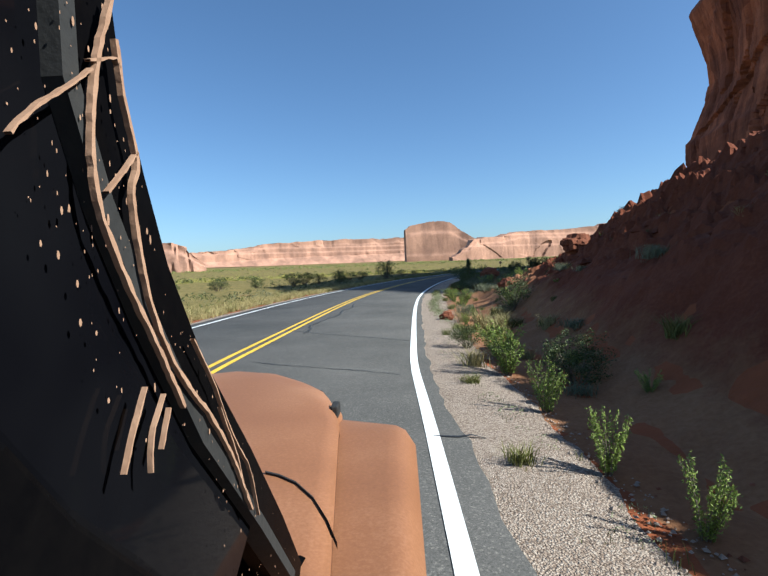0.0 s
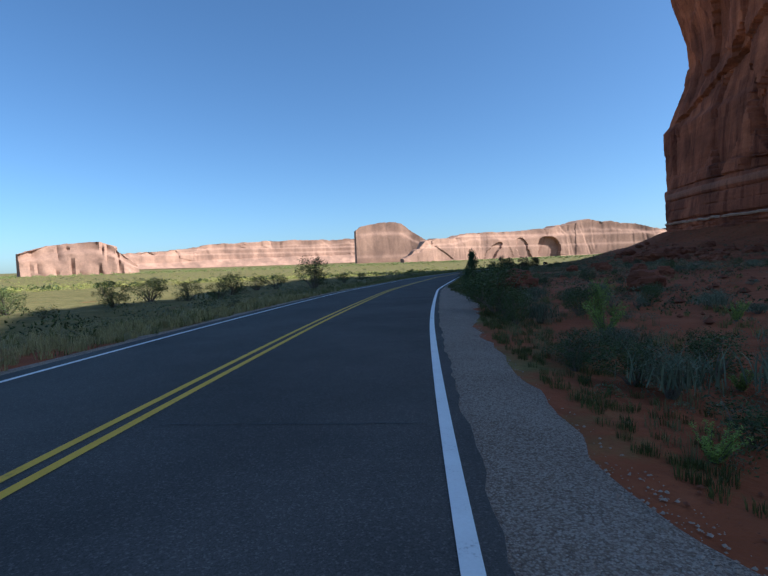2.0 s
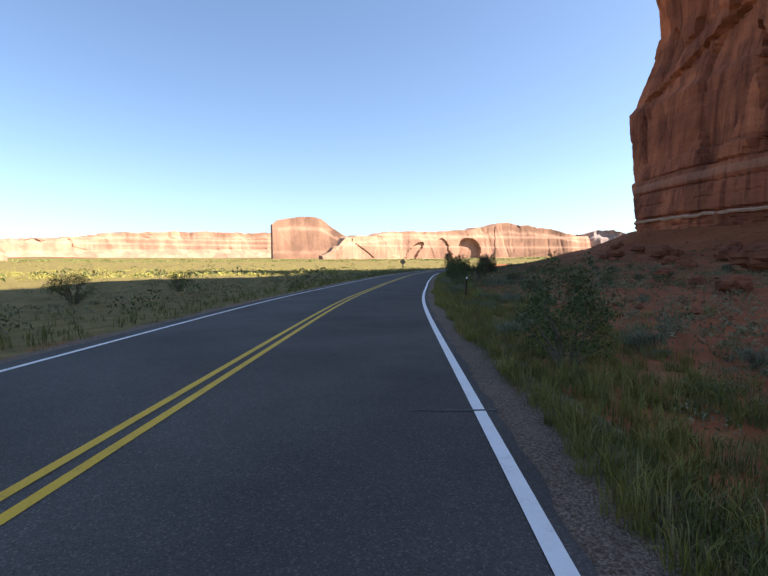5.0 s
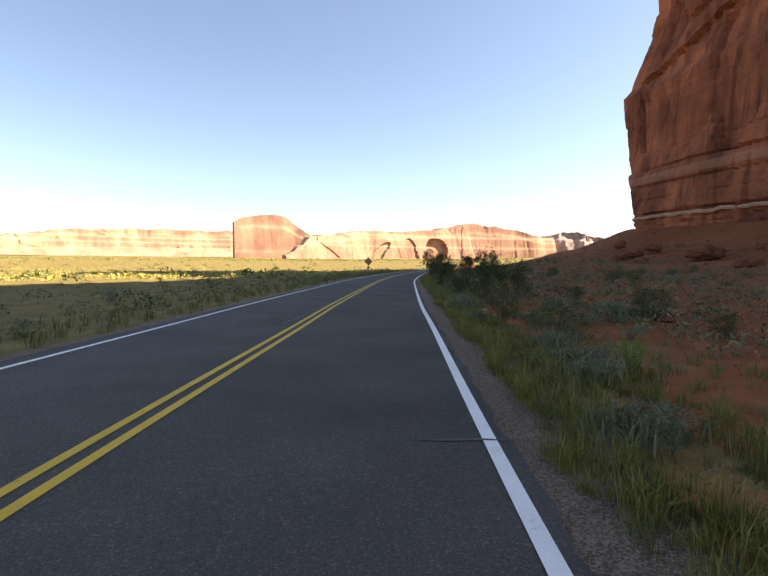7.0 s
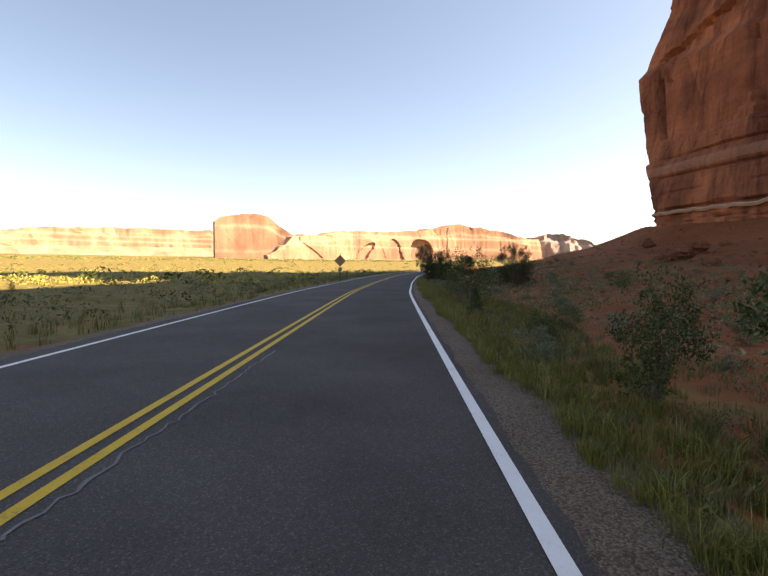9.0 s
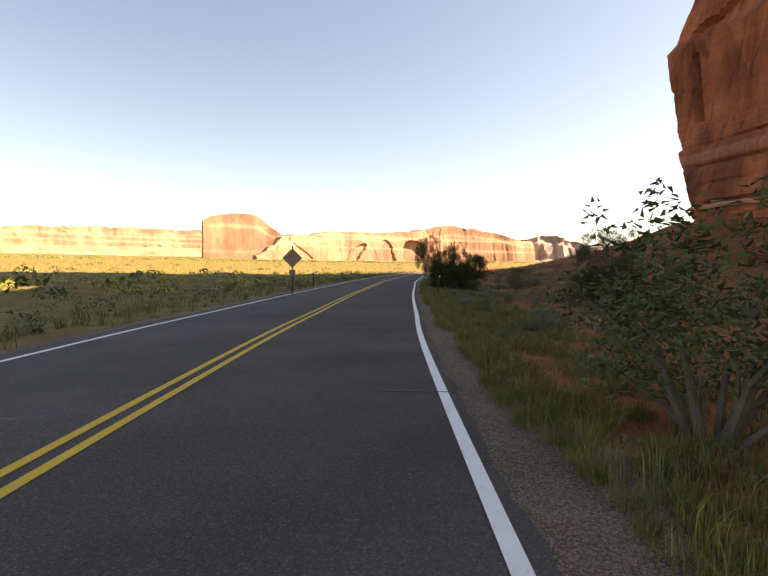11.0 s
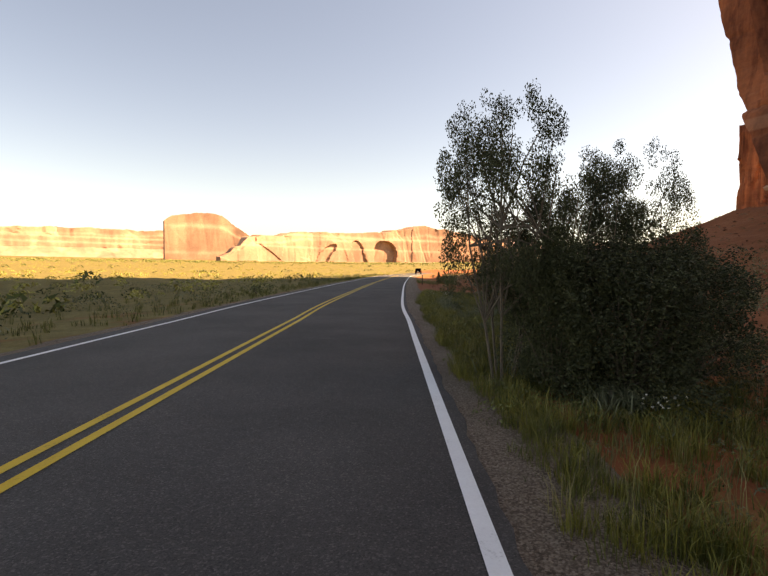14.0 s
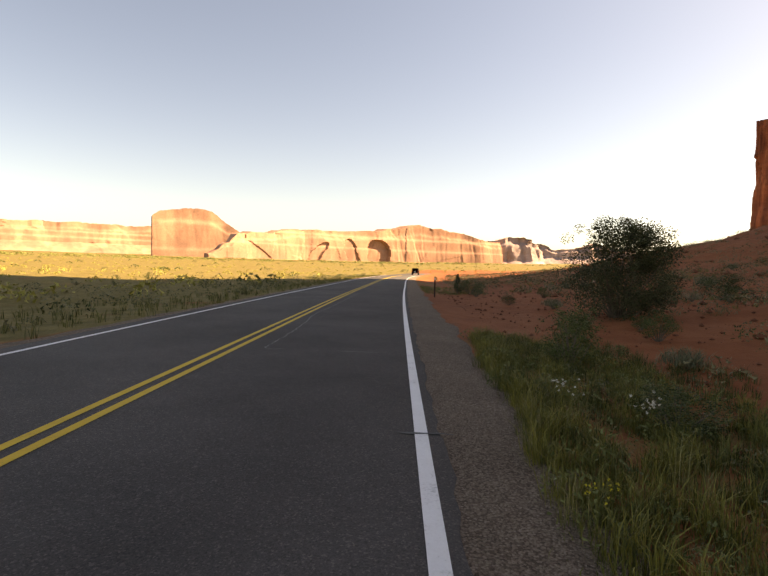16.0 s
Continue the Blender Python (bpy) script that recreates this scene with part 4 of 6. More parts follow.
for kind, x, y, w, h in (("shrub", 53.5, 103.2, 1.5, 1.2), ("shrub", 52.0, 105.2, 1.1, 0.75), ("sprig", 45.6, 102.4, 0.6, 0.6), ("sage", 46.3, 105.8, 0.95, 0.5), ("sprig", 49.2, 107.9, 0.7, 0.75),
                         ("shrub", 56.9, 112.5, 1.7, 1.0), ("sage", 55.9, 113.1, 1.3, 0.7), ("shrub", 55.2, 109.6, 0.9, 0.6), ("sage", 50.2, 110.4, 0.9, 0.5), ("shrub", 51.3, 111.2, 1.6, 0.95), ("shrub", 52.9, 114.9, 1.0, 1.3), ("sage", 48.3, 107.9, 0.9, 0.45), ("shrub", 58.7, 122.4, 1.9, 2.6), ("shrub", 60.0, 121.6, 1.8, 2.1),
                         ("shrub", 62.0, 128.9, 0.9, 0.9), ("shrub", 69.2, 140.0, 3.4, 2.6), ("sage", 53.4, 117.4, 1.1, 0.7), ("sage", 54.3, 118.6, 1.0, 0.6)):
    plant(kind, x, y, w, h)
for kind, x, y, w, h in (("sage", 51.7, 114.7, 0.6, 0.45), ("shrub", 58.9, 124.5, 1.2, 1.7), ("juniper", 64.6, 134.2, 0.75, 1.0), ("shrub", 64.6, 130.4, 0.9, 0.8), ("shrub", 86.0, 142.9, 1.6, 1.2),
                         ("sage", 60.0, 127.2, 0.9, 0.45), ("tree", 83.4, 150.7, 3.2, 3.2), ("thicket", 84.2, 151.4, 3.4, 1.9), ("shrub", 91.9, 164.0, 1.6, 1.4), ("sage", 79.8, 154.5, 1.0, 0.45), ("shrub", 77.8, 152.4, 0.95, 0.55)):
    plant(kind, x, y, w, h)
for kind, x, y, w, h in (("tree", 87.8, 169.2, 2.4, 3.9), ("tree", 90.4, 168.8, 2.2, 3.7), ("tree", 89.1, 168.9, 2.0, 3.3), ("thicket", 88.9, 167.9, 2.8, 2.3), ("thicket", 88.2, 168.6, 1.6, 2.1), ("thicket", 90.6, 168.0, 2.6, 2.1), ("shrub", 105.6, 189.6, 1.5, 1.2), ("shrub", 103.1, 186.5, 1.2, 0.6), ("sage", 97.3, 180.8, 0.9, 0.7), ("shrub", 96.2, 179.2, 0.9, 0.5), ("thicket", 98.2, 177.8, 1.9, 1.7), ("sprig", 98.9, 178.6, 1.4, 1.5), ("sage", 97.0, 177.4, 1.0, 0.5),
                         ("thicket", 115.2, 194.0, 4.3, 3.6), ("shrub", 125.4, 211.4, 2.4, 1.2), ("shrub", 109.4, 192.0, 1.1, 0.65), ("shrub", 110.8, 190.4, 1.2, 0.8)):
    plant(kind, x, y, w, h)
for kind, x, y, w, h in (("shrub", 124.5, 193.8, 2.5, 1.4), ("juniper", 125.0, 212.4, 1.0, 1.5), ("shrub", 18.2, 87.0, 4.2, 3.3), ("shrub", 3.7, 79.0, 3.4, 2.0), ("shrub", 6.3, 83.0, 3.0, 1.8), ("shrub", 10.2, 88.0, 3.6, 2.2), ("shrub", 13.0, 96.0, 3.0, 1.8), ("shrub", 15.4, 98.0, 2.6, 1.8), ("shrub", 9.0, 78.0, 2.2, 1.6), ("shrub", 2.0, 74.0, 3.0, 2.0), ("shrub", -3.0, 70.0, 2.6, 1.6),
                         ("shrub", -7.5, 66.0, 3.0, 1.8), ("shrub", -12.0, 60.0, 2.2, 1.2), ("shrub", 20.0, 96.0, 2.0, 1.4), ("shrub", 27.0, 112.0, 2.4, 1.6), ("shrub", 33.0, 124.0, 2.2, 1.5)):
    plant(kind, x, y, w, h)
for kind, x, y, w, h in (("bloom", 100.1, 185.7, 0.3, 0.35), ("pale_bloom", 102.6, 186.6, 0.6, 0.5), ("pale_bloom", 102.4, 187.5, 0.5, 0.45), ("pale_bloom", 90.6, 166.3, 0.5, 0.4), ("pale_bloom", 88.0, 167.0, 0.5, 0.4), ("pale_bloom", 52.1, 114.9, 0.5, 0.4)):
    plant(kind, x, y, w, h)
# low sage at the edge of the gravel
for s, d, w in ((77.2, 1.95, 0.8), (76.5, 2.5, 0.9), (78.6, 1.9, 0.8), (76.0, 2.75, 0.8), (79.6, 2.3, 0.9), (75.5, 1.5, 0.55), (80.5, 1.5, 0.7)):
    plant("sage", *on_road(s, d)[:2], w, w * 0.5)
# low bushes on the open soil
for kind, s, d, w in (("shrub", 236, 5.4, 0.9), ("sage", 233, 6.8, 0.9), ("shrub", 225.7, 7.4, 0.8), ("shrub", 225.5, 5.4, 0.75), ("sage", 219.2, 5.2, 0.8), ("shrub", 220, 8.6, 0.9), ("shrub", 241, 8.5, 1.1), ("sage", 216, 6.8, 0.8), ("shrub", 245, 5.0, 0.9), ("sage", 212, 9.5, 1.0)):
    plant(kind, *on_road(s, d)[:2], w, w * 0.62)
# scattered over the flats
sc = np.random.RandomState(11)
for _ in range(170):
    s, d = sc.uniform(38, 330), 4.5 + 62 * sc.uniform(0, 1) ** 1.5
    k = sc.choice(["brush", "scrub", "scrub"])
    if 196 < s < 256 and 3 < d < 10:
        d += 8
    x, y, _z = on_road(s, d)
    w = sc.uniform(0.45, 1.15)
    plant(k, x, y, w, w * sc.uniform(0.5, 0.75))
for _ in range(150):
    s = sc.uniform(80, 205)
    d = float(shoulder_width(s)) + 1.0 + 5.5 * sc.uniform(0, 1) ** 1.2
    w = sc.uniform(0.45, 1.05)
    if not bare(np.array([s]), np.array([d]))[0]:
        plant(sc.choice(["sage", "sage", "scrub", "brush"]), *on_road(s, d)[:2], w, w * sc.uniform(0.42, 0.62))
for _ in range(120):
    s, d = sc.uniform(70, 250), 6 + 26 * sc.uniform(0, 1) ** 1.2
    w = sc.uniform(0.6, 1.5)
    if not bare(np.array([s]), np.array([d]))[0]:
        plant(sc.choice(["shrub", "brush", "sage", "scrub"]), *on_road(s, d)[:2], w, w * sc.uniform(0.5, 0.8))
for _ in range(50):
    s, d = sc.uniform(5, 330), -9.5 - 40 * sc.uniform(0, 1) ** 1.4
    x, y, _z = on_road(s, d)
    w = sc.uniform(0.5, 1.4)
    plant(sc.choice(["brush", "brush", "scrub"]), x, y, w, w * sc.uniform(0.4, 0.7))
for _ in range(46):
    s = sc.uniform(6, 30)
    d = 1.5 + 3.0 * sc.uniform(0, 1)
    w = sc.uniform(0.25, 0.65)
    plant(sc.choice(["tuft", "herb", "sprig", "sage", "herb"]), *on_road(s, d)[:2], w, w * sc.uniform(0.45, 0.8))
for _ in range(80):
    s, d = sc.uniform(33, 64), 2.2 + 8.5 * sc.uniform(0, 1) ** 1.3
    if d > shoulder_width(s) + 0.5:
        w = sc.uniform(0.5, 1.3)
        plant(sc.choice(["shrub", "sage", "scrub", "brush", "sprig"]), *on_road(s, d)[:2], w, w * sc.uniform(0.5, 0.8))
for _ in range(34):
    s, d = sc.uniform(-4, 26), sc.uniform(4.0, 9.0)
    x, y, _z = on_road(s, d)
    w = sc.uniform(0.2, 0.5)
    plant(sc.choice(["tuft", "tuft", "sprig", "shrub"]), x, y, w, w * sc.uniform(0.5, 0.9))


# ---- grass, field growth and gravel ----
def grass_field(name, n, spots, hmin, hmax, width, mat, label, seed, spread=0.5, clump=10):
    g = np.random.RandomState(seed)
    sd = spots(g, n)
    n = len(sd)
    px = np.array([on_road(s, d)[:2] for s, d in sd])
    px = np.repeat(px, clump, axis=0) + g.normal(0, 0.07, (n * clump, 2))
    z = height(px[:, 0], px[:, 1])
    V, F = blade_fan(g, np.column_stack([px, z - 0.02]), g.uniform(hmin, hmax, len(px)) * np.repeat(g.uniform(0.5, 1.1, n), clump), spread, width)
    return tagged(new(name, mesh_of(name, V, F, mat)), label, "grass", kind="stuff")


def verge(g, n):
    s = g.uniform(84, 262, n)
    d = shoulder_width(s) - 0.05 + np.where(g.uniform(0, 1, n) < 0.62, g.gamma(1.5, 0.38, n), g.gamma(1.8, 1.3, n))
    thin = smooth_noise(s, d * 2.5, 5.0, 51) + np.interp(d, [0.5, 1.6, 3.0], [1.0, 0.6, 0.0])
    ok = ~bare(s, d) & (thin > -0.1)
    return np.column_stack([s, d])[ok]


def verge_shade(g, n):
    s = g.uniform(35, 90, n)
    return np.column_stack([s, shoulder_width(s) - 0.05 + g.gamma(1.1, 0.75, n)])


def left_verge(g, n):
    return np.column_stack([g.uniform(20, 330, n), -7.75 - g.gamma(1.5, 1.9, n)])


def forb_band(g, n):
    s, d = g.uniform(40, 231, 2 * n), 1.2 + g.gamma(1.7, 2.6, 2 * n)
    ok = (smooth_noise(s, d * 2, 7.0, 61) > -0.15) & ~bare(s, d) & (d > shoulder_width(s) + 0.5)
    return np.array([on_road(a, b)[:2] for a, b in np.column_stack([s, d])[ok][:n]])


def wide_band(g, n):
    s, d = g.uniform(40, 262, 3 * n), 0.9 + g.gamma(1.6, 1.9, 3 * n)
    ok = (smooth_noise(s, d * 2, 6.0, 63) > -0.25) & ~bare(s, d) & (d > shoulder_width(s) + 0.2)
    return np.column_stack([s, d])[ok][:n]


def far_right(g, n):
    s, d = g.uniform(44, 260, 4 * n), 3 + 24 * g.uniform(0, 1, 4 * n) ** 1.5
    return np.column_stack([s, d])[(smooth_noise(s, d, 9.0, 77) > 0.35) & ~bare(s, d)][:n]


def first_shoulder(g, n):
    s = np.where(g.uniform(0, 1, n) < 0.8, g.uniform(16, 34, n), g.uniform(-3, 38, n))
    return np.column_stack([s, 0.88 + 0.1 * np.sin(s * 0.5) + g.normal(0, 0.13, n)])


def last_verge(g, n):
    s = g.uniform(190, 231, 4 * n)
    d = shoulder_width(s) + 0.1 + 3.2 * g.uniform(0, 1, 4 * n) ** 1.15
    return np.column_stack([s, d])[~bare(s, d + 0.25) & (smooth_noise(s, d * 1.6, 2.6, 71) > -0.35)][:n]


def tufts(name, sd, hmin, hmax, blades, mat, label, seed, width=0.0065, base=0.09, arch=1.0):
    """Bunch grass: each tuft a dense fan of blades that bend outwards from one crown."""
    g = np.random.RandomState(seed)
    n = len(sd)
    px = np.array([on_road(a, b)[:2] for a, b in sd])
    tall = g.uniform(hmin, hmax, n)
    r = base * (0.5 + tall / hmax)[:, None] * np.sqrt(g.uniform(0, 1, (n, blades)))
    a = g.uniform(0, 6.283, (n, blades))
    root = np.stack([px[:, :1] + r * np.cos(a), px[:, 1:] + r * np.sin(a)], 2).reshape(-1, 2)
    z = height(root[:, 0], root[:, 1])
    lean_a = (a + g.normal(0, 1.1, a.shape)).ravel()
    out = np.column_stack([np.cos(lean_a), np.sin(lean_a)])
    h = (tall[:, None] * g.uniform(0.45, 1.05, (n, blades))).ravel()
    lean = (arch * h * g.uniform(0.1, 1.0, len(h)) * (r / base).ravel().clip(0.3, 1.2))[:, None]
    b = lean_a + 1.57 + g.normal(0, 0.4, len(h))
    side = np.column_stack([np.cos(b), np.sin(b), np.zeros(len(h))]) * width * 0.5
    r0 = np.column_stack([root, z - 0.02])
    mid = np.column_stack([root + out * lean * 0.28, z + h * 0.62])
    tip = np.column_stack([root + out * lean, z + h * g.uniform(0.82, 1.0, len(h))])
    V = np.stack([r0 - side, r0 + side, mid + side * 0.85, mid - side * 0.85, tip], 1).reshape(-1, 3)
    i = 5 * np.arange(len(h))
    F = [tuple(q) for q in np.stack([i, i + 1, i + 2, i + 3], 1)] + [tuple(q) for q in np.stack([i + 3, i + 2, i + 4], 1)]
    return tagged(new(name, mesh_of(name, V, F, mat)), label, "grass", kind="stuff")


def edge_band(n, seed):
    """Places for tufts in the lush band beside the dirt: a narrow strip at first, several metres wide further on."""
    g = np.random.RandomState(seed)
    s = g.uniform(76, 231, 5 * n)
    wide = np.interp(s, [76, 90, 104, 116, 122, 128, 138, 152, 199, 214, 231], [1.8, 3.2, 4.4, 4.0, 1.7, 1.3, 2.4, 4.0, 3.9, 3.8, 1.8])
    d = shoulder_width(s) + 0.04 + 0.16 * np.sin(s * 1.1) * np.sin(s * 0.37) + wide * g.uniform(0, 1, 5 * n) ** 1.35
    ok = (g.uniform(0, 4, 5 * n) < wide + 0.8) & ~bare(s, d) & (smooth_noise(s, d * 1.5, 2.6, 91) + np.where(d < shoulder_width(s) + 0.7, 0.7, 0.0) > -0.25)
    return np.column_stack([s, d])[ok][:n]


def end_patch(n, seed):
    g = np.random.RandomState(seed)
    s = g.uniform(190, 224, 2 * n)
    d = shoulder_width(s) + 0.1 + g.uniform(0, 5.0, 2 * n)
    return np.column_stack([s, d])[~bare(s, d + 0.1)][:n]


def shade_patch(n, seed):
    g = np.random.RandomState(seed)
    s = g.uniform(73.9, 77.4, n)
    return np.column_stack([s, np.interp(s, [74, 76, 77.4], [0.85, 0.85, 0.7]) + g.normal(0, 0.17, n)])


M_LIME = leaf_material("lime_grass_blades", (0.066, 0.063, 0.011), (0.235, 0.205, 0.042))
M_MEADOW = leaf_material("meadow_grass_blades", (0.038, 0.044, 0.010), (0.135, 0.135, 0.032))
tufts("verge_grass", edge_band(4600, 21), 0.16, 0.42, 36, M_LIME, "lush yellow-green bunch grass along the asphalt's edge", 21)
tufts("verge_grass", edge_band(4200, 28), 0.12, 0.36, 32, M_MEADOW, "fresh green bunch grass along the asphalt's edge", 28)
tufts("verge_grass", edge_band(700, 22), 0.25, 0.52, 12, M_STRAW, "straw-coloured grass stalks among green grass", 22, 0.005, 0.06, 0.5)
grass_field("verge_grass", 4200, verge, 0.08, 0.22, 0.010, M_GRASS, "low green grass along the asphalt's edge", 20, 0.7, 10)
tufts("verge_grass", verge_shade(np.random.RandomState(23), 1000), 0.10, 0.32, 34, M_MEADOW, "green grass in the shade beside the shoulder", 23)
tufts("verge_grass", np.column_stack([np.random.RandomState(50).uniform(8, 70, 1500), -7.9 - np.random.RandomState(51).gamma(1.6, 1.3, 1500)]), 0.15, 0.42, 22, M_STRAW, "dry straw-coloured grass beyond the far edge line", 52, 0.014)
grass_field("verge_grass", 2600, left_verge, 0.15, 0.45, 0.018, M_GRASS, "green grass beyond the far edge line", 24)
tufts("verge_grass", wide_band(np.random.RandomState(27), 2400), 0.12, 0.34, 22, leaf_material("olive_grass_blades", (0.062, 0.064, 0.022), (0.19, 0.175, 0.07)), "low olive tufts spreading over the roadside soil", 27)
tufts("verge_grass", far_right(np.random.RandomState(25), 1700), 0.15, 0.36, 20, M_GRASS, "thin grass tufts over the red flats", 25, 0.012)
grass_field("verge_grass", 420, first_shoulder, 0.05, 0.20, 0.006, M_MEADOW, "sparse green weeds in the gravel", 26)


def clumps(name, n, place, size, mat, label, seed, per=26, leaf=0.24):
    g = np.random.RandomState(seed)
    P = place(g, n)
    n = len(P)
    z = height(P[:, 0], P[:, 1])
    w = size * g.uniform(0.5, 1.5, n)
    c = np.repeat(np.column_stack([P, z]), per, axis=0)
    wr = np.repeat(w, per)[:, None]
    d = g.normal(size=(n * per, 3))
    d /= np.linalg.norm(d, axis=1)[:, None]
    d[:, 2] = np.abs(d[:, 2]) * 0.75
    V, F = leaf_cloud(g, c + d * wr * 0.5, 1.0, 0.6, 0.6, 3)
    k = np.repeat(wr, 3, axis=0)
    mid = np.repeat(c + d * wr * 0.5, 3, axis=0)
    return tagged(new(name, mesh_of(name, mid + (V - mid) * k * leaf, F, mat)), label, "brush", kind="stuff")


def on_field(g, n):
    r, a = 120 + 900 * g.uniform(0, 1, n) ** 1.6, np.radians(g.uniform(-42, 44, n))
    P = np.column_stack([40 + r * np.sin(a), 60 + r * np.cos(a)])
    s, d = road_coords(P[:, 0], P[:, 1])
    return P[(d < -14) | (s > 400)]


def on_slope(g, n):
    s, d = g.uniform(34, 380, n), 7 + 95 * g.uniform(0, 1, n) ** 1.35
    return np.array([on_road(a, b)[:2] for a, b in np.column_stack([s, d])[~bare(s, d)]])


tufts("verge_grass", end_patch(1500, 55), 0.14, 0.36, 30, M_MEADOW, "thick dark green grass beside the turnout", 55)
tufts("verge_grass", shade_patch(90, 56), 0.14, 0.34, 40, M_MEADOW, "dense patch of green grass on the gravel", 56)
tufts("verge_grass", np.column_stack([np.random.RandomState(58).uniform(22, 37, 170), 2.0 + np.random.RandomState(59).gamma(1.6, 0.9, 170)]), 0.04, 0.14, 16, M_STRAW, "short dry straw on the red sand", 58, 0.005, 0.05)
M_OLIVE = leaf_material("olive_sage_leaves", (0.075, 0.080, 0.040), (0.19, 0.19, 0.105))
clumps("forbs", 1800, forb_band, 0.36, M_OLIVE, "low grey-green forbs among the roadside grass", 35, 60, 0.10)
clumps("forbs", 1500, forb_band, 0.30, leaf_material("forb_leaves", (0.05, 0.064, 0.018), (0.15, 0.165, 0.05)), "low green forbs among the roadside grass", 36, 56, 0.10)
clumps("forbs", 230, lambda g, n: np.array([on_road(a, 1.15 + 2.6 * b)[:2] for a, b in zip(g.uniform(73.5, 86, n), g.uniform(0, 1, n) ** 1.2)]), 0.42, M_OLIVE, "low grey-green forbs on the gravel in the shade", 57, 70, 0.09)
clumps("forbs", 360, lambda g, n: np.array([on_road(a, b)[:2] for a, b in last_verge(g, n)]), 0.5, leaf_material("bushy_forb_leaves", (0.055, 0.068, 0.02), (0.16, 0.18, 0.06)), "bushy green forbs crowding the road's edge", 38, 80, 0.08)
clumps("forbs", 380, lambda g, n: np.array([on_road(a, b)[:2] for a, b in first_shoulder(g, n)]), 0.25, leaf_material("pale_weed_leaves", (0.10, 0.12, 0.05), (0.26, 0.28, 0.14)), "small pale green weeds rooted in the gravel", 39, 60, 0.085)
clumps("field_brush", 620, lambda g, n: np.array([on_road(a, b)[:2] for a, b in zip(g.uniform(30, 330, n), -9.3 - g.gamma(1.6, 5.0, n))]), 0.95, M_OLIVE, "low olive brush beyond the far shoulder", 47, 40, 0.11)
clumps("field_brush", 260, lambda g, n: np.array([on_road(a, b)[:2] for a, b in zip(g.uniform(30, 330, n), -9.6 - g.gamma(1.6, 5.0, n))]), 1.2, M_SHRUB, "dark green brush beyond the far shoulder", 48, 44, 0.11)
clumps("slope_brush", 4200, lambda g, n: np.array([on_road(a, b)[:2] for a, b in (lambda q: q[~bare(q[:, 0], q[:, 1])])(np.column_stack([g.uniform(84, 300, n), 5 + 30 * g.uniform(0, 1, n) ** 1.2]))]), 0.85, leaf_material("straw_brush_leaves", (0.095, 0.085, 0.04), (0.25, 0.215, 0.11)), "straw-olive brush over the red flats", 49, 30, 0.13)
clumps("field_brush", 4200, on_field, 1.3, leaf_material("field_brush_leaves", (0.15, 0.15, 0.032), (0.38, 0.345, 0.09)), "low yellow-green brush over the valley floor", 31)
clumps("slope_brush", 3600, on_slope, 0.8, M_OLIVE, "grey-green brush dotted over the red slope", 32, 40, 0.125)
clumps("slope_brush", 3000, on_slope, 0.8, M_SHRUB, "dark green brush dotted over the red slope", 33, 40, 0.125)
clumps("far_brush", 800, lambda g, n: np.column_stack([40 + g.uniform(640, 1010, n) * np.sin(np.linspace(-0.5, 0.75, n)), 60 + g.uniform(640, 1010, n) * np.cos(np.linspace(-0.5, 0.75, n))]), 5.0,
       leaf_material("bright_brush_leaves", (0.09, 0.11, 0.03), (0.22, 0.24, 0.07)), "taller green brush along the foot of the far walls", 37)
clumps("far_brush", 380, lambda g, n: on_field(g, n * 2)[:n], 2.4, M_SHRUB, "darker green bushes across the valley floor", 34)


def stones(name, n, place, lo, hi, mat, label, seed, kind="gravel"):
    g = np.random.RandomState(seed)
    P = place(g, n)
    n = len(P)
    z = height(P[:, 0], P[:, 1])
    r = lo + (hi - lo) * g.uniform(0, 1, n) ** 3
    oct6 = np.array([(1, 0, 0), (-1, 0, 0), (0, 1, 0), (0, -1, 0), (0, 0, 1), (0, 0, -0.6)])
    V = oct6[None] * (r[:, None, None] * g.uniform(0.6, 1.25, (n, 6, 1)))
    V[:, :, 2] *= 0.7
    a = g.uniform(0, 6.283, n)[:, None]
    V = np.stack([V[:, :, 0] * np.cos(a) - V[:, :, 1] * np.sin(a), V[:, :, 0] * np.sin(a) + V[:, :, 1] * np.cos(a), V[:, :, 2]], 2)
    V = V + np.column_stack([P, z + r * 0.2 + 0.012])[:, None, :]
    tri = np.array([(0, 2, 4), (2, 1, 4), (1, 3, 4), (3, 0, 4), (2, 0, 5), (1, 2, 5), (3, 1, 5), (0, 3, 5)])
    F = (tri[None] + 6 * np.arange(n)[:, None, None]).reshape(-1, 3)
    return tagged(new(name, mesh_of(name, V.reshape(-1, 3), F, mat)), label, kind, kind="stuff")


def on_shoulder(g, n):
    s = np.where(g.uniform(0, 1, n) < 0.55, g.uniform(-2, 40, n), g.uniform(-2, 78, n))
    return np.array([on_road(a, 0.45 + (shoulder_width(a) - 0.65) * b)[:2] for a, b in zip(s, g.uniform(0, 1, n))])


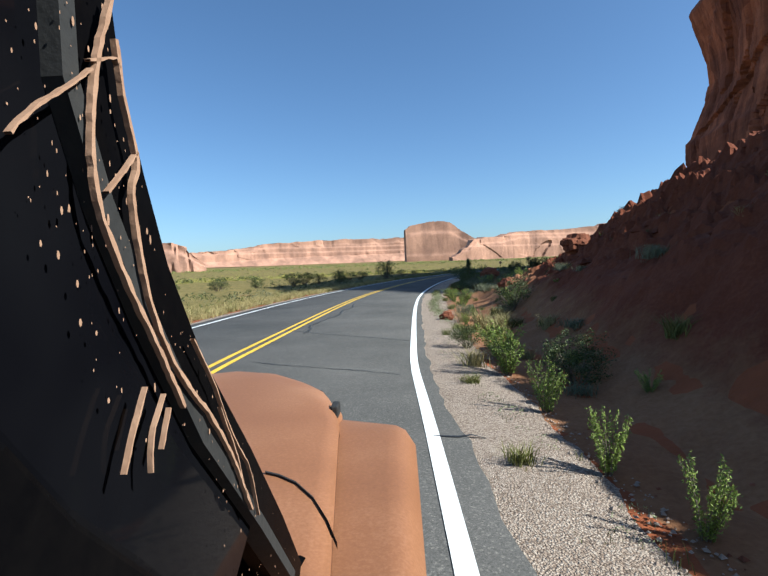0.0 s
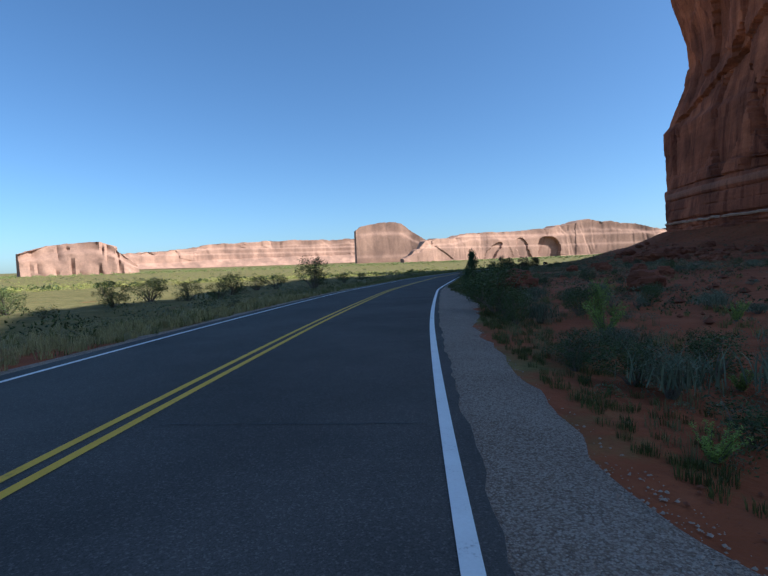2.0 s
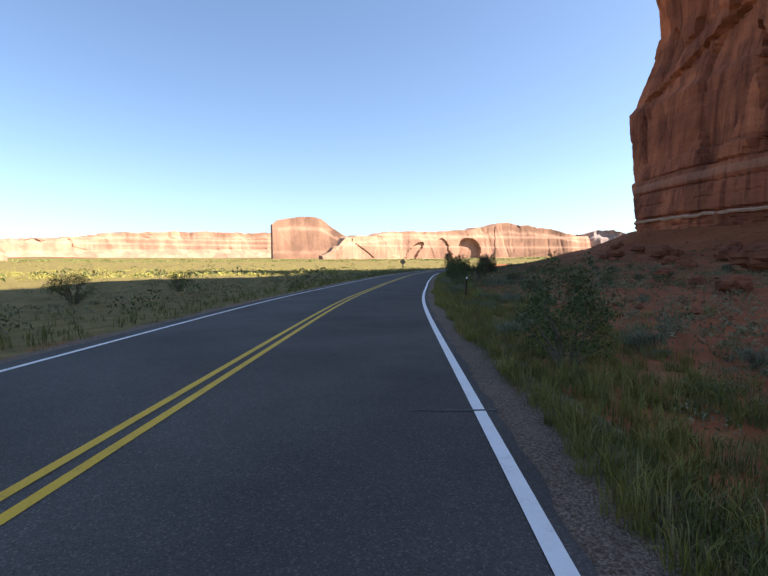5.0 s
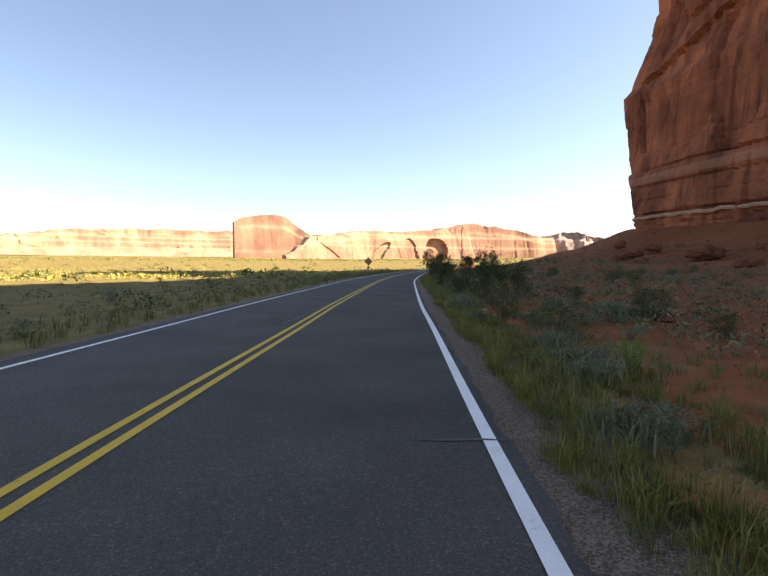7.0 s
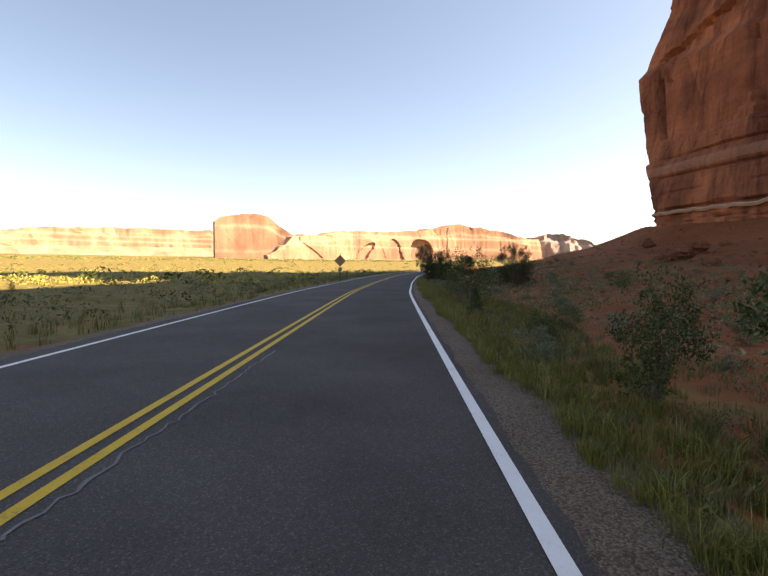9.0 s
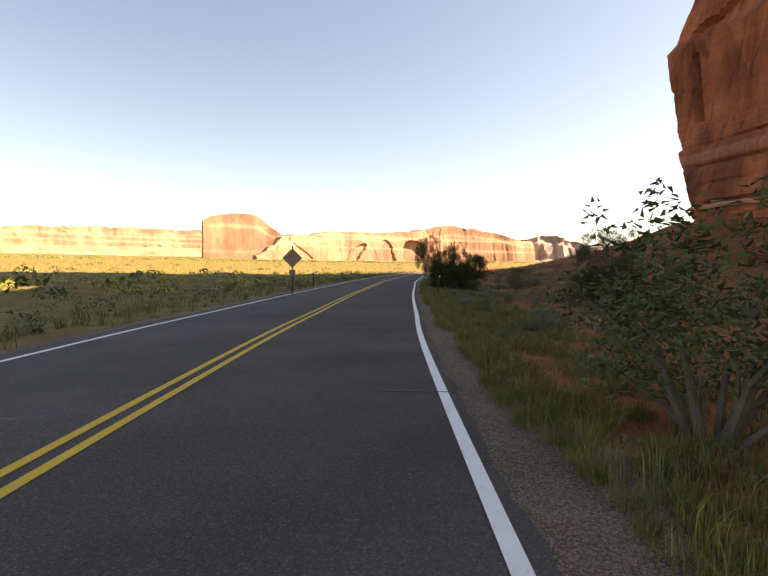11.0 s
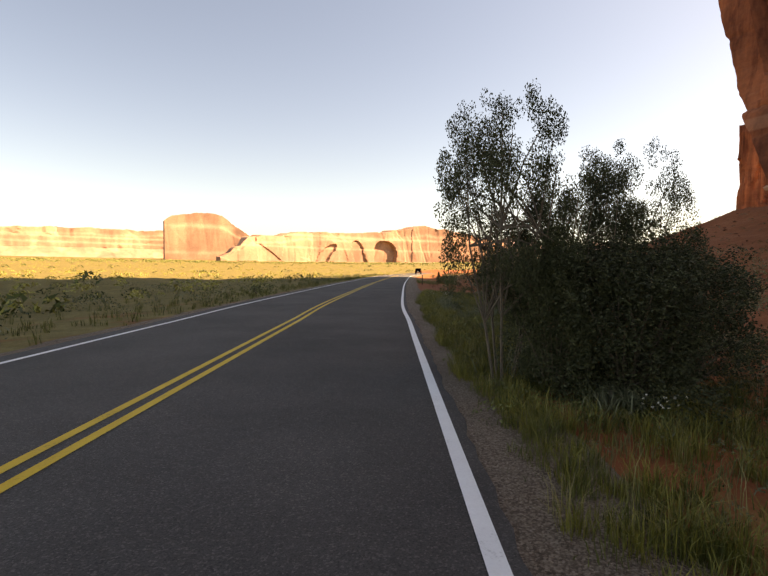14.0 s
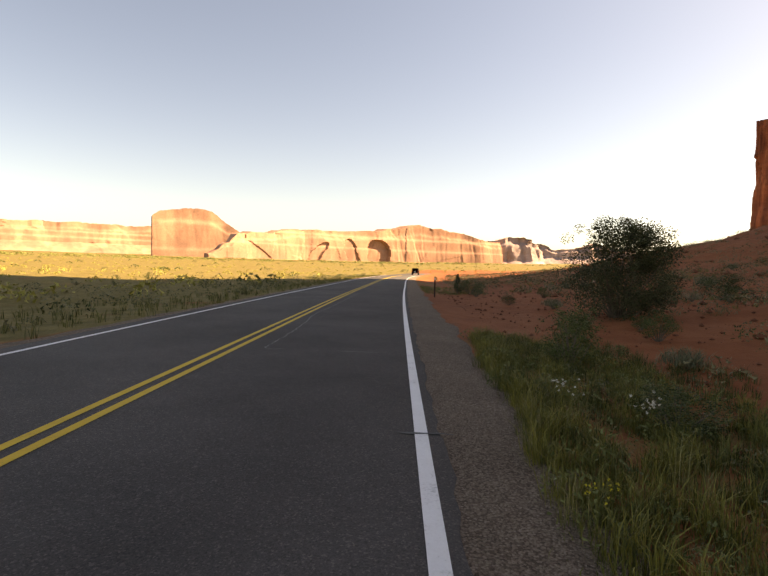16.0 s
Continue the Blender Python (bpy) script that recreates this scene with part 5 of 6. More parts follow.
sv = []
ss = np.arange(-60, 330, 0.6)
for k, s in enumerate(ss):
    asph = 0.36 - float(np.interp(s, [1, 7, 84], [0.0, 0.15, 0.2]))
    wv = (float(shoulder_width(s)) + float(np.interp(s, [50, 62, 80, 90, 205, 214, 222], [0.0, 1.5, 1.7, 1.1, 1.1, 0.7, 0.3]))) * (1 + 0.12 * math.sin(s * 0.9 + 1.3 * math.sin(s * 0.31)) * math.sin(s * 0.37) + 0.05 * math.sin(s * 1.7) * math.sin(s * 0.53) + 0.04 * math.sin(s * 3.1 + 1) + 0.03 * math.sin(s * 7.3 + 2 * math.sin(s)))
    for d in (asph, asph + (wv - asph) * 0.5, wv):
        x, y, _z = on_road(s, d)
        sv.append((x, y, ground_z(x, y) + (0.035 if d < wv else -0.03)))
shoulder = tagged(new("shoulder", mesh_of("shoulder", sv, [(3 * i + j, 3 * i + j + 1, 3 * i + j + 4, 3 * i + j + 3) for i in range(len(ss) - 1) for j in range(2)], [M_GRAVEL, M_DIRT], True)),
       "pale gravel shoulder beside the asphalt, earthy further on", "shoulder", kind="structure")
for p in shoulder.data.polygons:
    p.material_index = int(ss[p.index // 2] > 84)
lv = []
for s in ss:
    wv = 0.9 * (1 + 0.15 * math.sin(s * 1.3) * math.sin(s * 0.41) + 0.08 * math.sin(s * 2.7))
    for d in (-7.43, -7.43 - wv * 0.5, -7.43 - wv):
        x, y, _z = on_road(s, d)
        lv.append((x, y, ground_z(x, y) + (0.035 if d > -7.43 - wv else -0.03)))
left_shoulder = tagged(new("shoulder", mesh_of("shoulder", lv, [(3 * i + j, 3 * i + j + 3, 3 * i + j + 4, 3 * i + j + 1) for i in range(len(ss) - 1) for j in range(2)], [M_GRAVEL, M_DIRT], True)),
                       "narrow gravel shoulder along the far edge of the road", "shoulder", kind="structure")
for p in left_shoulder.data.polygons:
    p.material_index = int(ss[p.index // 2] > 84)
stones("gravel", 14000, on_shoulder, 0.007, 0.026, plain("gravel_stones", [(0.25, (0.20, 0.13, 0.10)), (0.5, (0.30, 0.23, 0.175)), (0.75, (0.42, 0.35, 0.29))], 9.0, 60.0, 0.9, relief=0.4, dist=0.005),
       "loose pale stones on the shoulder", 41)
stones("gravel", 2200, lambda g, n: np.array([on_road(a, float(shoulder_width(a)) * 0.85 + b)[:2] for a, b in zip(g.uniform(0, 40, n), g.gamma(1.2, 0.8, n))]), 0.008, 0.035, M_BOULDER,
       "small red stones on the sand beside the gravel", 44)
stones("gravel", 6000, lambda g, n: np.array([on_road(a, 0.3 + (shoulder_width(a) - 0.15) * b)[:2] for a, b in zip(np.where(g.uniform(0, 1, n) < 0.5, g.uniform(80, 226, n), g.uniform(192, 226, n)), g.uniform(0, 1, n))]), 0.006, 0.026,
       plain("grey_brown_stones", [(0.25, (0.06, 0.045, 0.035)), (0.5, (0.14, 0.11, 0.085)), (0.75, (0.26, 0.22, 0.18))], 9.0, 60.0, 0.9, relief=0.4, dist=0.005), "grey-brown stones in the roadside dirt", 45)
stones("rubble", 2600, lambda g, n: np.array([on_road(a, b)[:2] for a, b in zip(g.uniform(198, 252, n), 2.8 + 17 * g.uniform(0, 1, n) ** 1.3)]), 0.012, 0.11, M_BOULDER, "small red stones and clods on open soil", 46, "rubble")
stones("rubble", 4200, on_slope, 0.05, 0.38, M_BOULDER, "red rubble strewn over the slope below the cliff", 42, "rubble")
BS, BD = np.linspace(-9, 46, 380), np.concatenate([np.linspace(0.9, 10, 102), np.linspace(10.2, 24, 50)])
BP = np.array([[on_road(a, b)[:2] for b in BD] for a in BS])
BZ = height(BP[..., 0], BP[..., 1])
for i, a in enumerate(BS):
    fade_s = min(1.0, (a + 9) / 3, (46 - a) / 12)
    for j, b in enumerate(BD):
        fade = max(0.0, min(1.0, fade_s, (24 - b) / 4))
        low = max(0.0, 1 - (b - 0.9) / 0.9)
        rough = float(np.interp(b, [1.3, 3.6, 5.4, 9], [0.015, 0.04, 0.30, 0.36]))
        x, y, z = BP[i, j, 0], BP[i, j, 1], float(BZ[i, j])
        clod = abs(fbm((x * 1.5, y * 1.5, z * 2.2), 5)) * 1.3 + 0.5 * max(0.0, fbm((x * 0.5, y * 0.5, z * 1.5 + 4), 3)) + 0.15 * fbm((x * 6, y * 6, z * 6), 3)
        BZ[i, j] += 0.03 * fade - 0.07 * low + rough * fade * clod - 0.25 * (1 - fade)
def bank_material():
    """Crumbling red earth that passes into washed tan sand where the wash attribute says so."""
    m, nt, b, pos = fresh("bank_and_wash")
    n1 = tex(nt, "ShaderNodeTexNoise", 0.9, pos, Detail=6.0, Roughness=0.65)
    n2 = tex(nt, "ShaderNodeTexNoise", 16.0, pos, Detail=6.0, Roughness=0.7)
    both = mix(nt, 0.5, n1.outputs["Fac"], n2.outputs["Fac"])
    red = ramp(nt, [(0.3, (0.098, 0.029, 0.015)), (0.5, (0.14, 0.043, 0.022)), (0.7, (0.20, 0.068, 0.036))])
    tan = ramp(nt, [(0.3, (0.17, 0.074, 0.034)), (0.5, (0.235, 0.113, 0.055)), (0.72, (0.31, 0.162, 0.086))])
    nt.links.new(both, red.inputs["Fac"])
    nt.links.new(both, tan.inputs["Fac"])
    at = nt.nodes.new("ShaderNodeAttribute")
    at.attribute_name = "wash"
    n3 = tex(nt, "ShaderNodeTexNoise", 1.6, pos, Detail=7.0, Roughness=0.7)
    add = nt.nodes.new("ShaderNodeMath")
    nt.links.new(at.outputs["Fac"], add.inputs[0])
    nt.links.new(n3.outputs["Fac"], add.inputs[1])
    cut = ramp(nt, [(0.40, (0, 0, 0)), (0.60, (1, 1, 1))])
    half = nt.nodes.new("ShaderNodeMath")
    half.operation = "MULTIPLY"
    half.inputs[1].default_value = 0.5
    nt.links.new(add.outputs[0], half.inputs[0])
    nt.links.new(half.outputs[0], cut.inputs["Fac"])
    nt.links.new(mix(nt, cut.outputs["Color"], red.outputs["Color"], tan.outputs["Color"]), b.inputs["Base Color"])
    nt.links.new(bump(nt, n2.outputs["Fac"], 0.6, 0.04), b.inputs["Normal"])
    b.inputs["Roughness"].default_value, b.inputs["Specular IOR Level"].default_value = 0.95, 0.1
    return m


bank = tagged(new("dirt_bank", mesh_of("dirt_bank", np.dstack([BP, BZ]).reshape(-1, 3), grid_faces(len(BS), len(BD)), bank_material())), "crumbling red dirt bank above washed tan sand", "dirt bank", kind="structure")
limit = np.interp(BS, [9, 17, 30, 36], [3.2, 3.9, 6.5, 9.0])[:, None]
wash = np.clip(0.5 + (limit - BD[None, :]) / 1.6, 0, 1)
bank.data.attributes.new("wash", "FLOAT", "POINT").data.foreach_set("value", wash.astype(np.float32).ravel())
stones("rubble", 1500, lambda g, n: np.array([on_road(a, b)[:2] for a, b in zip(g.uniform(-6, 26, n), g.uniform(4.6, 15, n))]), 0.03, 0.22, M_BANK, "red stones and clods on the dirt bank", 43, "rubble")


stones("rubble", 2600, lambda g, n: np.array([on_road(a, b)[:2] for a, b in zip(g.uniform(17, 31, n), 4.2 + 5.5 * g.uniform(0, 1, n))]), 0.03, 0.20, M_BOULDER, "broken red clods at the foot of the bank", 44, "rubble")


def boulder(x, y, w, h, seed, label="weathered red sandstone boulder on the slope"):
    bm = bmesh.new()
    bmesh.ops.create_icosphere(bm, subdivisions=4, radius=0.5)
    for v in bm.verts:
        c = v.co.copy()
        q = Vector((round(c.x * 3.2 + 0.3 * seed) / 3.2, round(c.y * 3.2) / 3.2, round(c.z * 4) / 4))
        v.co = c * 0.62 + (q - Vector((0.3 * seed / 3.2 * 0, 0, 0))) * 0.38 + c * 0.22 * fbm((c.x * 3 + seed, c.y * 3, c.z * 3)) + c * 0.06 * fbm((c.x * 12 + seed, c.y * 12, c.z * 12))
        v.co = Vector((v.co.x * w, v.co.y * w * 0.8, v.co.z * h))
    me = bpy.data.meshes.new("boulder")
    bm.to_mesh(me)
    bm.free()
    me.materials.append(M_BOULDER)
    me.shade_smooth()
    me.set_sharp_from_angle(angle=radians(32))
    ob = tagged(new("boulder", me), label, "boulder", "boulders below the cliff")
    ob.matrix_basis = pose(x, y, ground_z(x, y) + h * 0.34, 0, 0, 40 * seed)
    return ob


for i, (x, y, w, h) in enumerate(((5.1, 15.3, 0.42, 0.34), (26.3, 61.3, 2.6, 1.7), (26.6, 60.2, 0.7, 0.45), (30.5, 55.5, 2.0, 1.3), (57, 96, 1.6, 1.0), (74, 112, 1.8, 1.0), (66, 104, 1.2, 0.8),
                                  (88, 120, 2.4, 1.4), (101, 131, 2.6, 1.5), (112, 150, 2.2, 1.3), (122, 160, 2.8, 1.6), (46, 72, 1.6, 1.2), (52, 83, 1.8, 1.3), (43, 66, 1.3, 1.0), (11.5, 17.5, 1.2, 0.9), (9.6, 20.5, 0.8, 0.6))):
    boulder(x, y, w, h, i, "small red stone on the gravel shoulder" if i == 0 else "weathered red sandstone boulder on the slope")


for i, (x, y, w, h) in enumerate(((86.9, 103.0, 5.6, 2.7), (95, 112, 3.4, 1.6), (111, 126.5, 4.6, 2.3), (104, 118, 3.0, 1.5), (120, 138, 3.4, 1.8), (98, 121, 2.2, 1.1), (117, 130, 3.2, 1.6), (128, 147, 3.0, 1.5), (92, 107, 2.4, 1.3),
                                  (124.5, 139.5, 5.0, 2.4), (131, 158.5, 4.0, 1.8), (90, 99, 3.0, 1.5), (83, 106, 2.0, 1.0), (138, 150, 3.0, 1.6), (146, 168, 2.6, 1.4), (106, 112, 4.0, 2.0), (114, 118, 3.4, 1.8), (133, 134, 4.2, 2.2), (142, 160, 3.4, 1.6),
                                  (150, 176, 2.4, 1.3), (158, 184, 2.0, 1.2), (78, 95, 2.6, 1.3), (72, 90, 1.8, 1.0), (126, 128, 3.6, 1.9))):
    boulder(x, y, w, h, 30 + i, "broad weathered red sandstone block below the cliff")


# ---- cracks in the asphalt ----
def crack(s, d0, d1, wide, mat, seed, slant=0.0):
    g = np.random.RandomState(seed)
    n = max(4, int(abs(d1 - d0) / 0.18))
    off = np.cumsum(g.normal(0, 0.018, n + 1))
    vs = []
    for i in range(n + 1):
        d = d0 + (d1 - d0) * i / n
        x0 = s + off[i] + slant * (d - d0)
        w = wide * g.uniform(0.5, 1.2) * (0.35 if i in (0, n) else 1)
        z = road_z(min(d, 0.38)) + 0.008 + (-0.03 if d > 0.42 else 0)
        vs += [on_road(x0 - w / 2, d, z), on_road(x0 + w / 2, d, z)]
    ob = new("crack", mesh_of("crack", vs, [(2 * i, 2 * i + 1, 2 * i + 3, 2 * i + 2) for i in range(n)], mat))
    ob.parent = road
    return ob


for i, (s, d0, d1, w) in enumerate(((17.6, -3.2, 0.2, 0.03), (24.0, -6.5, 0.2, 0.03), (36.5, -3.1, 0.1, 0.03), (31.0, -6.0, -3.8, 0.03), (5.0, 0.0, 0.5, 0.05),
                                    (41.0, -3.0, -0.2, 0.02), (51.5, -0.9, 0.36, 0.05), (64.5, -1.0, 0.36, 0.05), (70.0, -3.0, 0.4, 0.04), (73.4, -1.4, 0.45, 0.06))):
    crack(s, d0, d1, w, M_TAR, 60 + i)


def long_crack(points, wide, mat, seed):
    """A wandering crack through places along the road (s, d)."""
    g = np.random.RandomState(seed)
    fine = spline(points, 0.12)
    fine = fine + g.normal(0, 0.02, fine.shape)
    vs = []
    for i, (a, b) in enumerate(fine):
        d = fine[min(i + 1, len(fine) - 1)] - fine[max(i - 1, 0)]
        n = np.array([-d[1], d[0]]) / (np.hypot(*d) + 1e-6) * wide * g.uniform(0.25, 0.75)
        vs += [on_road(a + n[0], b + n[1], road_z(b) + 0.008), on_road(a - n[0], b - n[1], road_z(b) + 0.008)]
    ob = new("crack", mesh_of("crack", vs, [(2 * i, 2 * i + 1, 2 * i + 3, 2 * i + 2) for i in range(len(fine) - 1)], mat))
    ob.parent = road


long_crack([(13.2, -2.82), (14.1, -2.86), (15.1, -3.04), (17.1, -2.88), (18.2, -2.72), (20.4, -2.87), (21.5, -2.67), (23.7, -2.96)], 0.04, M_TAR, 81)
long_crack([(16.1, -7.3), (15.6, -6.0), (15.1, -4.5), (13.4, -2.8), (12.4, -1.4), (11.5, -0.1)], 0.02, M_TAR, 82)
long_crack([(9.2, -2.9), (8.8, -2.1), (8.5, -1.4), (7.9, -0.2)], 0.02, M_TAR, 83)
long_crack([(22.6, -6.5), (23.1, -6.1), (23.7, -5.6)], 0.05, M_TAR, 84)
# pale scars of old filler: wandering lines beside the centre stripes and short ones across a lane
for i, line in enumerate(([(142.0, -3.10), (137.0, -3.12), (135.4, -3.16)], [(132.6, -3.85), (131.0, -3.80), (129.1, -3.84), (126.4, -3.88), (125.3, -4.0), (125.2, -3.72)],
                          [(185.1, -2.60), (183.9, -2.56), (182.6, -2.60), (180.7, -2.58), (178.6, -2.52)], [(178.6, -2.61), (177.6, -2.80), (176.7, -2.55), (176.6, -2.20)],
                          [(242.0, -2.86), (231.9, -2.90), (226.7, -3.04), (223.8, -2.87), (221.0, -2.80), (219.2, -2.78), (219.2, -2.44)], [(66.2, -2.66), (65.4, -2.74), (63.7, -2.73)])):
    long_crack(line, 0.026, M_SCAR, 400 + i)
for i, (s, d0, d1) in enumerate(((133.9, -2.75, -2.15), (133.9, -1.12, -0.78), (129.8, -2.85, -2.36), (129.8, -1.12, -0.72), (176.6, -1.38, -0.8), (182.8, -0.97, -0.72), (219.2, -1.4, -0.6), (67.6, -4.9, -3.9),
                                 (88.5, -2.4, -1.7), (104.0, -6.3, -4.6), (112.5, -1.9, -1.3), (148.2, -2.6, -2.0), (157.4, -6.2, -4.4), (165.0, -1.6, -0.9), (196.3, -2.5, -1.8), (206.8, -6.4, -5.0))):
    crack(s, d0, d1, 0.03, M_SCAR, 200 + i)
for i, (s, d0, d1, w) in enumerate(((129.8, -1.9, -1.38, 0.06), (182.8, -1.95, -1.6, 0.07), (61.8, -1.9, -1.45, 0.05), (57.7, -0.45, 0.36, 0.06), (61.8, -0.42, 0.36, 0.04), (125.2, -0.5, 0.3, 0.05), (214.4, -0.25, 0.33, 0.06),
                                    (172.7, -0.48, 0.36, 0.06), (116.2, -0.66, 0.3, 0.06), (92.0, -0.8, 0.3, 0.05), (145.5, -0.5, 0.3, 0.05), (158.8, -0.9, 0.3, 0.05), (201.0, -0.6, 0.33, 0.05))):
    crack(s, d0, d1, w, M_TAR, 100 + i)


# ---- posts, sign and the car ahead ----
M_STEEL = plain("rusty_brown_steel", [(0.3, (0.035, 0.018, 0.012)), (0.7, (0.09, 0.045, 0.03))], 6.0, 60.0, 0.7, 0.3, relief=0.3, dist=0.003)
M_REFLECT = plain("white_reflector", [(0.3, (0.7, 0.7, 0.7)), (0.7, (0.85, 0.85, 0.85))], 9.0, 80.0, 0.4, relief=0.1, dist=0.002)
M_BACK = plain("dull_sign_back", [(0.3, (0.22, 0.14, 0.09)), (0.7, (0.33, 0.22, 0.14))], 3.0, 30.0, 0.6, 0.2, relief=0.1, dist=0.003)


def box_bm(sx, sy, sz, at=(0, 0, 0), bev=0.0, seg=2):
    bm = bmesh.new()
    bmesh.ops.create_cube(bm, size=1.0)
    bmesh.ops.scale(bm, vec=(sx, sy, sz), verts=bm.verts)
    if bev:
        bmesh.ops.bevel(bm, geom=list(bm.edges), offset=bev, segments=seg, profile=0.5, affect="EDGES")
    bmesh.ops.translate(bm, vec=at, verts=bm.verts)
    return bm


def delineator(x, y, h, turn, tilt=0.0):
    ob = tagged(new("marker_post"), "brown steel roadside marker post with a white reflector", "marker post", "marker posts by the road")
    bm = box_bm(0.065, 0.012, h + 0.3, (0, 0, (h - 0.3) / 2), 0.002)
    for sx in (-1, 1):
        q = box_bm(0.012, 0.045, h + 0.3, (sx * 0.038, 0.018, (h - 0.3) / 2), 0.002)
        me = bpy.data.meshes.new("tmp")
        q.to_mesh(me)
        q.free()
        bm.from_mesh(me)
        bpy.data.meshes.remove(me)
    part("post", bm, M_STEEL, ob)
    part("reflector", box_bm(0.075, 0.008, 0.085, (0, -0.012, h - 0.05), 0.003), M_REFLECT, ob, "white reflector plate")
    ob.matrix_basis = pose(x, y, ground_z(x, y), 0, tilt, turn)
    return ob


delineator(44.65, 101.9, 1.12, -30, 3)
delineator(83.9, 163.05, 1.2, -35, 5)
delineator(80.3, 174.1, 1.2, -35)
delineator(118.6, 207.9, 1.2, -38)
sign = tagged(new("road_sign"), "diamond road sign on a post seen from behind", "road sign")
sbm = box_bm(0.8, 0.006, 0.8, (0, 0, 0), 0.04, 3)
bmesh.ops.rotate(sbm, cent=(0, 0, 0), matrix=Matrix.Rotation(radians(45), 3, "Y"), verts=sbm.verts)
bmesh.ops.translate(sbm, vec=(0, 0, 2.1), verts=sbm.verts)
part("panel", sbm, M_BACK, sign)
part("plaque", box_bm(0.34, 0.006, 0.32, (0, 0, 1.28), 0.03), M_BACK, sign)
part("post", box_bm(0.06, 0.05, 3.6, (0, 0.035, 1.0), 0.004), M_STEEL, sign)
sign.matrix_basis = pose(74.7, 164.7, ground_z(74.7, 164.7), 0, 0, -33)


# ---- cars ----
M_PAINT = plain("dusty_orange_paint", [(0.3, (0.165, 0.066, 0.027)), (0.5, (0.215, 0.090, 0.038)), (0.68, (0.28, 0.132, 0.064))], 2.0, 120.0, 0.6, relief=0.08, dist=0.002, spec=0.4)
M_BLACK = plain("glossy_black_trim", [(0.3, (0.0015, 0.0015, 0.002)), (0.7, (0.004, 0.0035, 0.0035))], 3.0, 50.0, 0.22, relief=0.02, dist=0.001, spec=0.05)
M_BLACK.node_tree.nodes["Principled BSDF"].inputs["IOR"].default_value = 1.1
M_RUBBER = plain("black_rubber", [(0.3, (0.012, 0.012, 0.012)), (0.7, (0.03, 0.028, 0.026))], 5.0, 60.0, 0.8, relief=0.3, dist=0.003)
M_MUD = plain("dried_tan_mud", [(0.3, (0.22, 0.12, 0.07)), (0.7, (0.36, 0.22, 0.14))], 20.0, 120.0, 0.9, relief=0.5, dist=0.002)
M_RIM = plain("grey_wheel_metal", [(0.3, (0.25, 0.25, 0.25)), (0.7, (0.4, 0.4, 0.4))], 3.0, 40.0, 0.4, 0.8, relief=0.1, dist=0.002)
M_LAMP = plain("red_lens", [(0.3, (0.25, 0.01, 0.01)), (0.7, (0.35, 0.015, 0.012))], 3.0, 40.0, 0.25, relief=0.05, dist=0.002)


def glass_material():
    m, nt, b, pos = fresh("tinted_glass")
    n = tex(nt, "ShaderNodeTexNoise", 6.0, pos, Detail=3.0)
    r = ramp(nt, [(0.3, (0.002, 0.002, 0.003)), (0.7, (0.005, 0.005, 0.006))])
    nt.links.new(n.outputs["Fac"], r.inputs["Fac"])
    nt.links.new(r.outputs["Color"], b.inputs["Base Color"])
    b.inputs["Roughness"].default_value, b.inputs["IOR"].default_value = 0.05, 1.2
    b.inputs["Specular IOR Level"].default_value = 0.12
    return m


M_GLASS = glass_material()


def sheet_bm(rows, thick):
    """A curved panel from rows of points, with a thickness downwards."""
    bm = bmesh.new()
    g = [[bm.verts.new(p) for p in r] for r in rows]
    low = [[bm.verts.new((p[0], p[1], p[2] - thick)) for p in r] for r in rows]
    n, m = len(rows), len(rows[0])
    for i in range(n - 1):
        for j in range(m - 1):
            bm.faces.new((g[i][j], g[i][j + 1], g[i + 1][j + 1], g[i + 1][j]))
            bm.faces.new((low[i][j], low[i + 1][j], low[i + 1][j + 1], low[i][j + 1]))
    for i in range(n - 1):
        for j, s in ((0, 1), (m - 1, -1)):
            q = (g[i][j], g[i + 1][j], low[i + 1][j], low[i][j])
            bm.faces.new(q if s > 0 else q[::-1])
    for j in range(m - 1):
        for i, s in ((0, -1), (n - 1, 1)):
            q = (g[i][j], g[i][j + 1], low[i][j + 1], low[i][j])
            bm.faces.new(q if s < 0 else q[::-1])
    bmesh.ops.recalc_face_normals(bm, faces=bm.faces)
    return bm


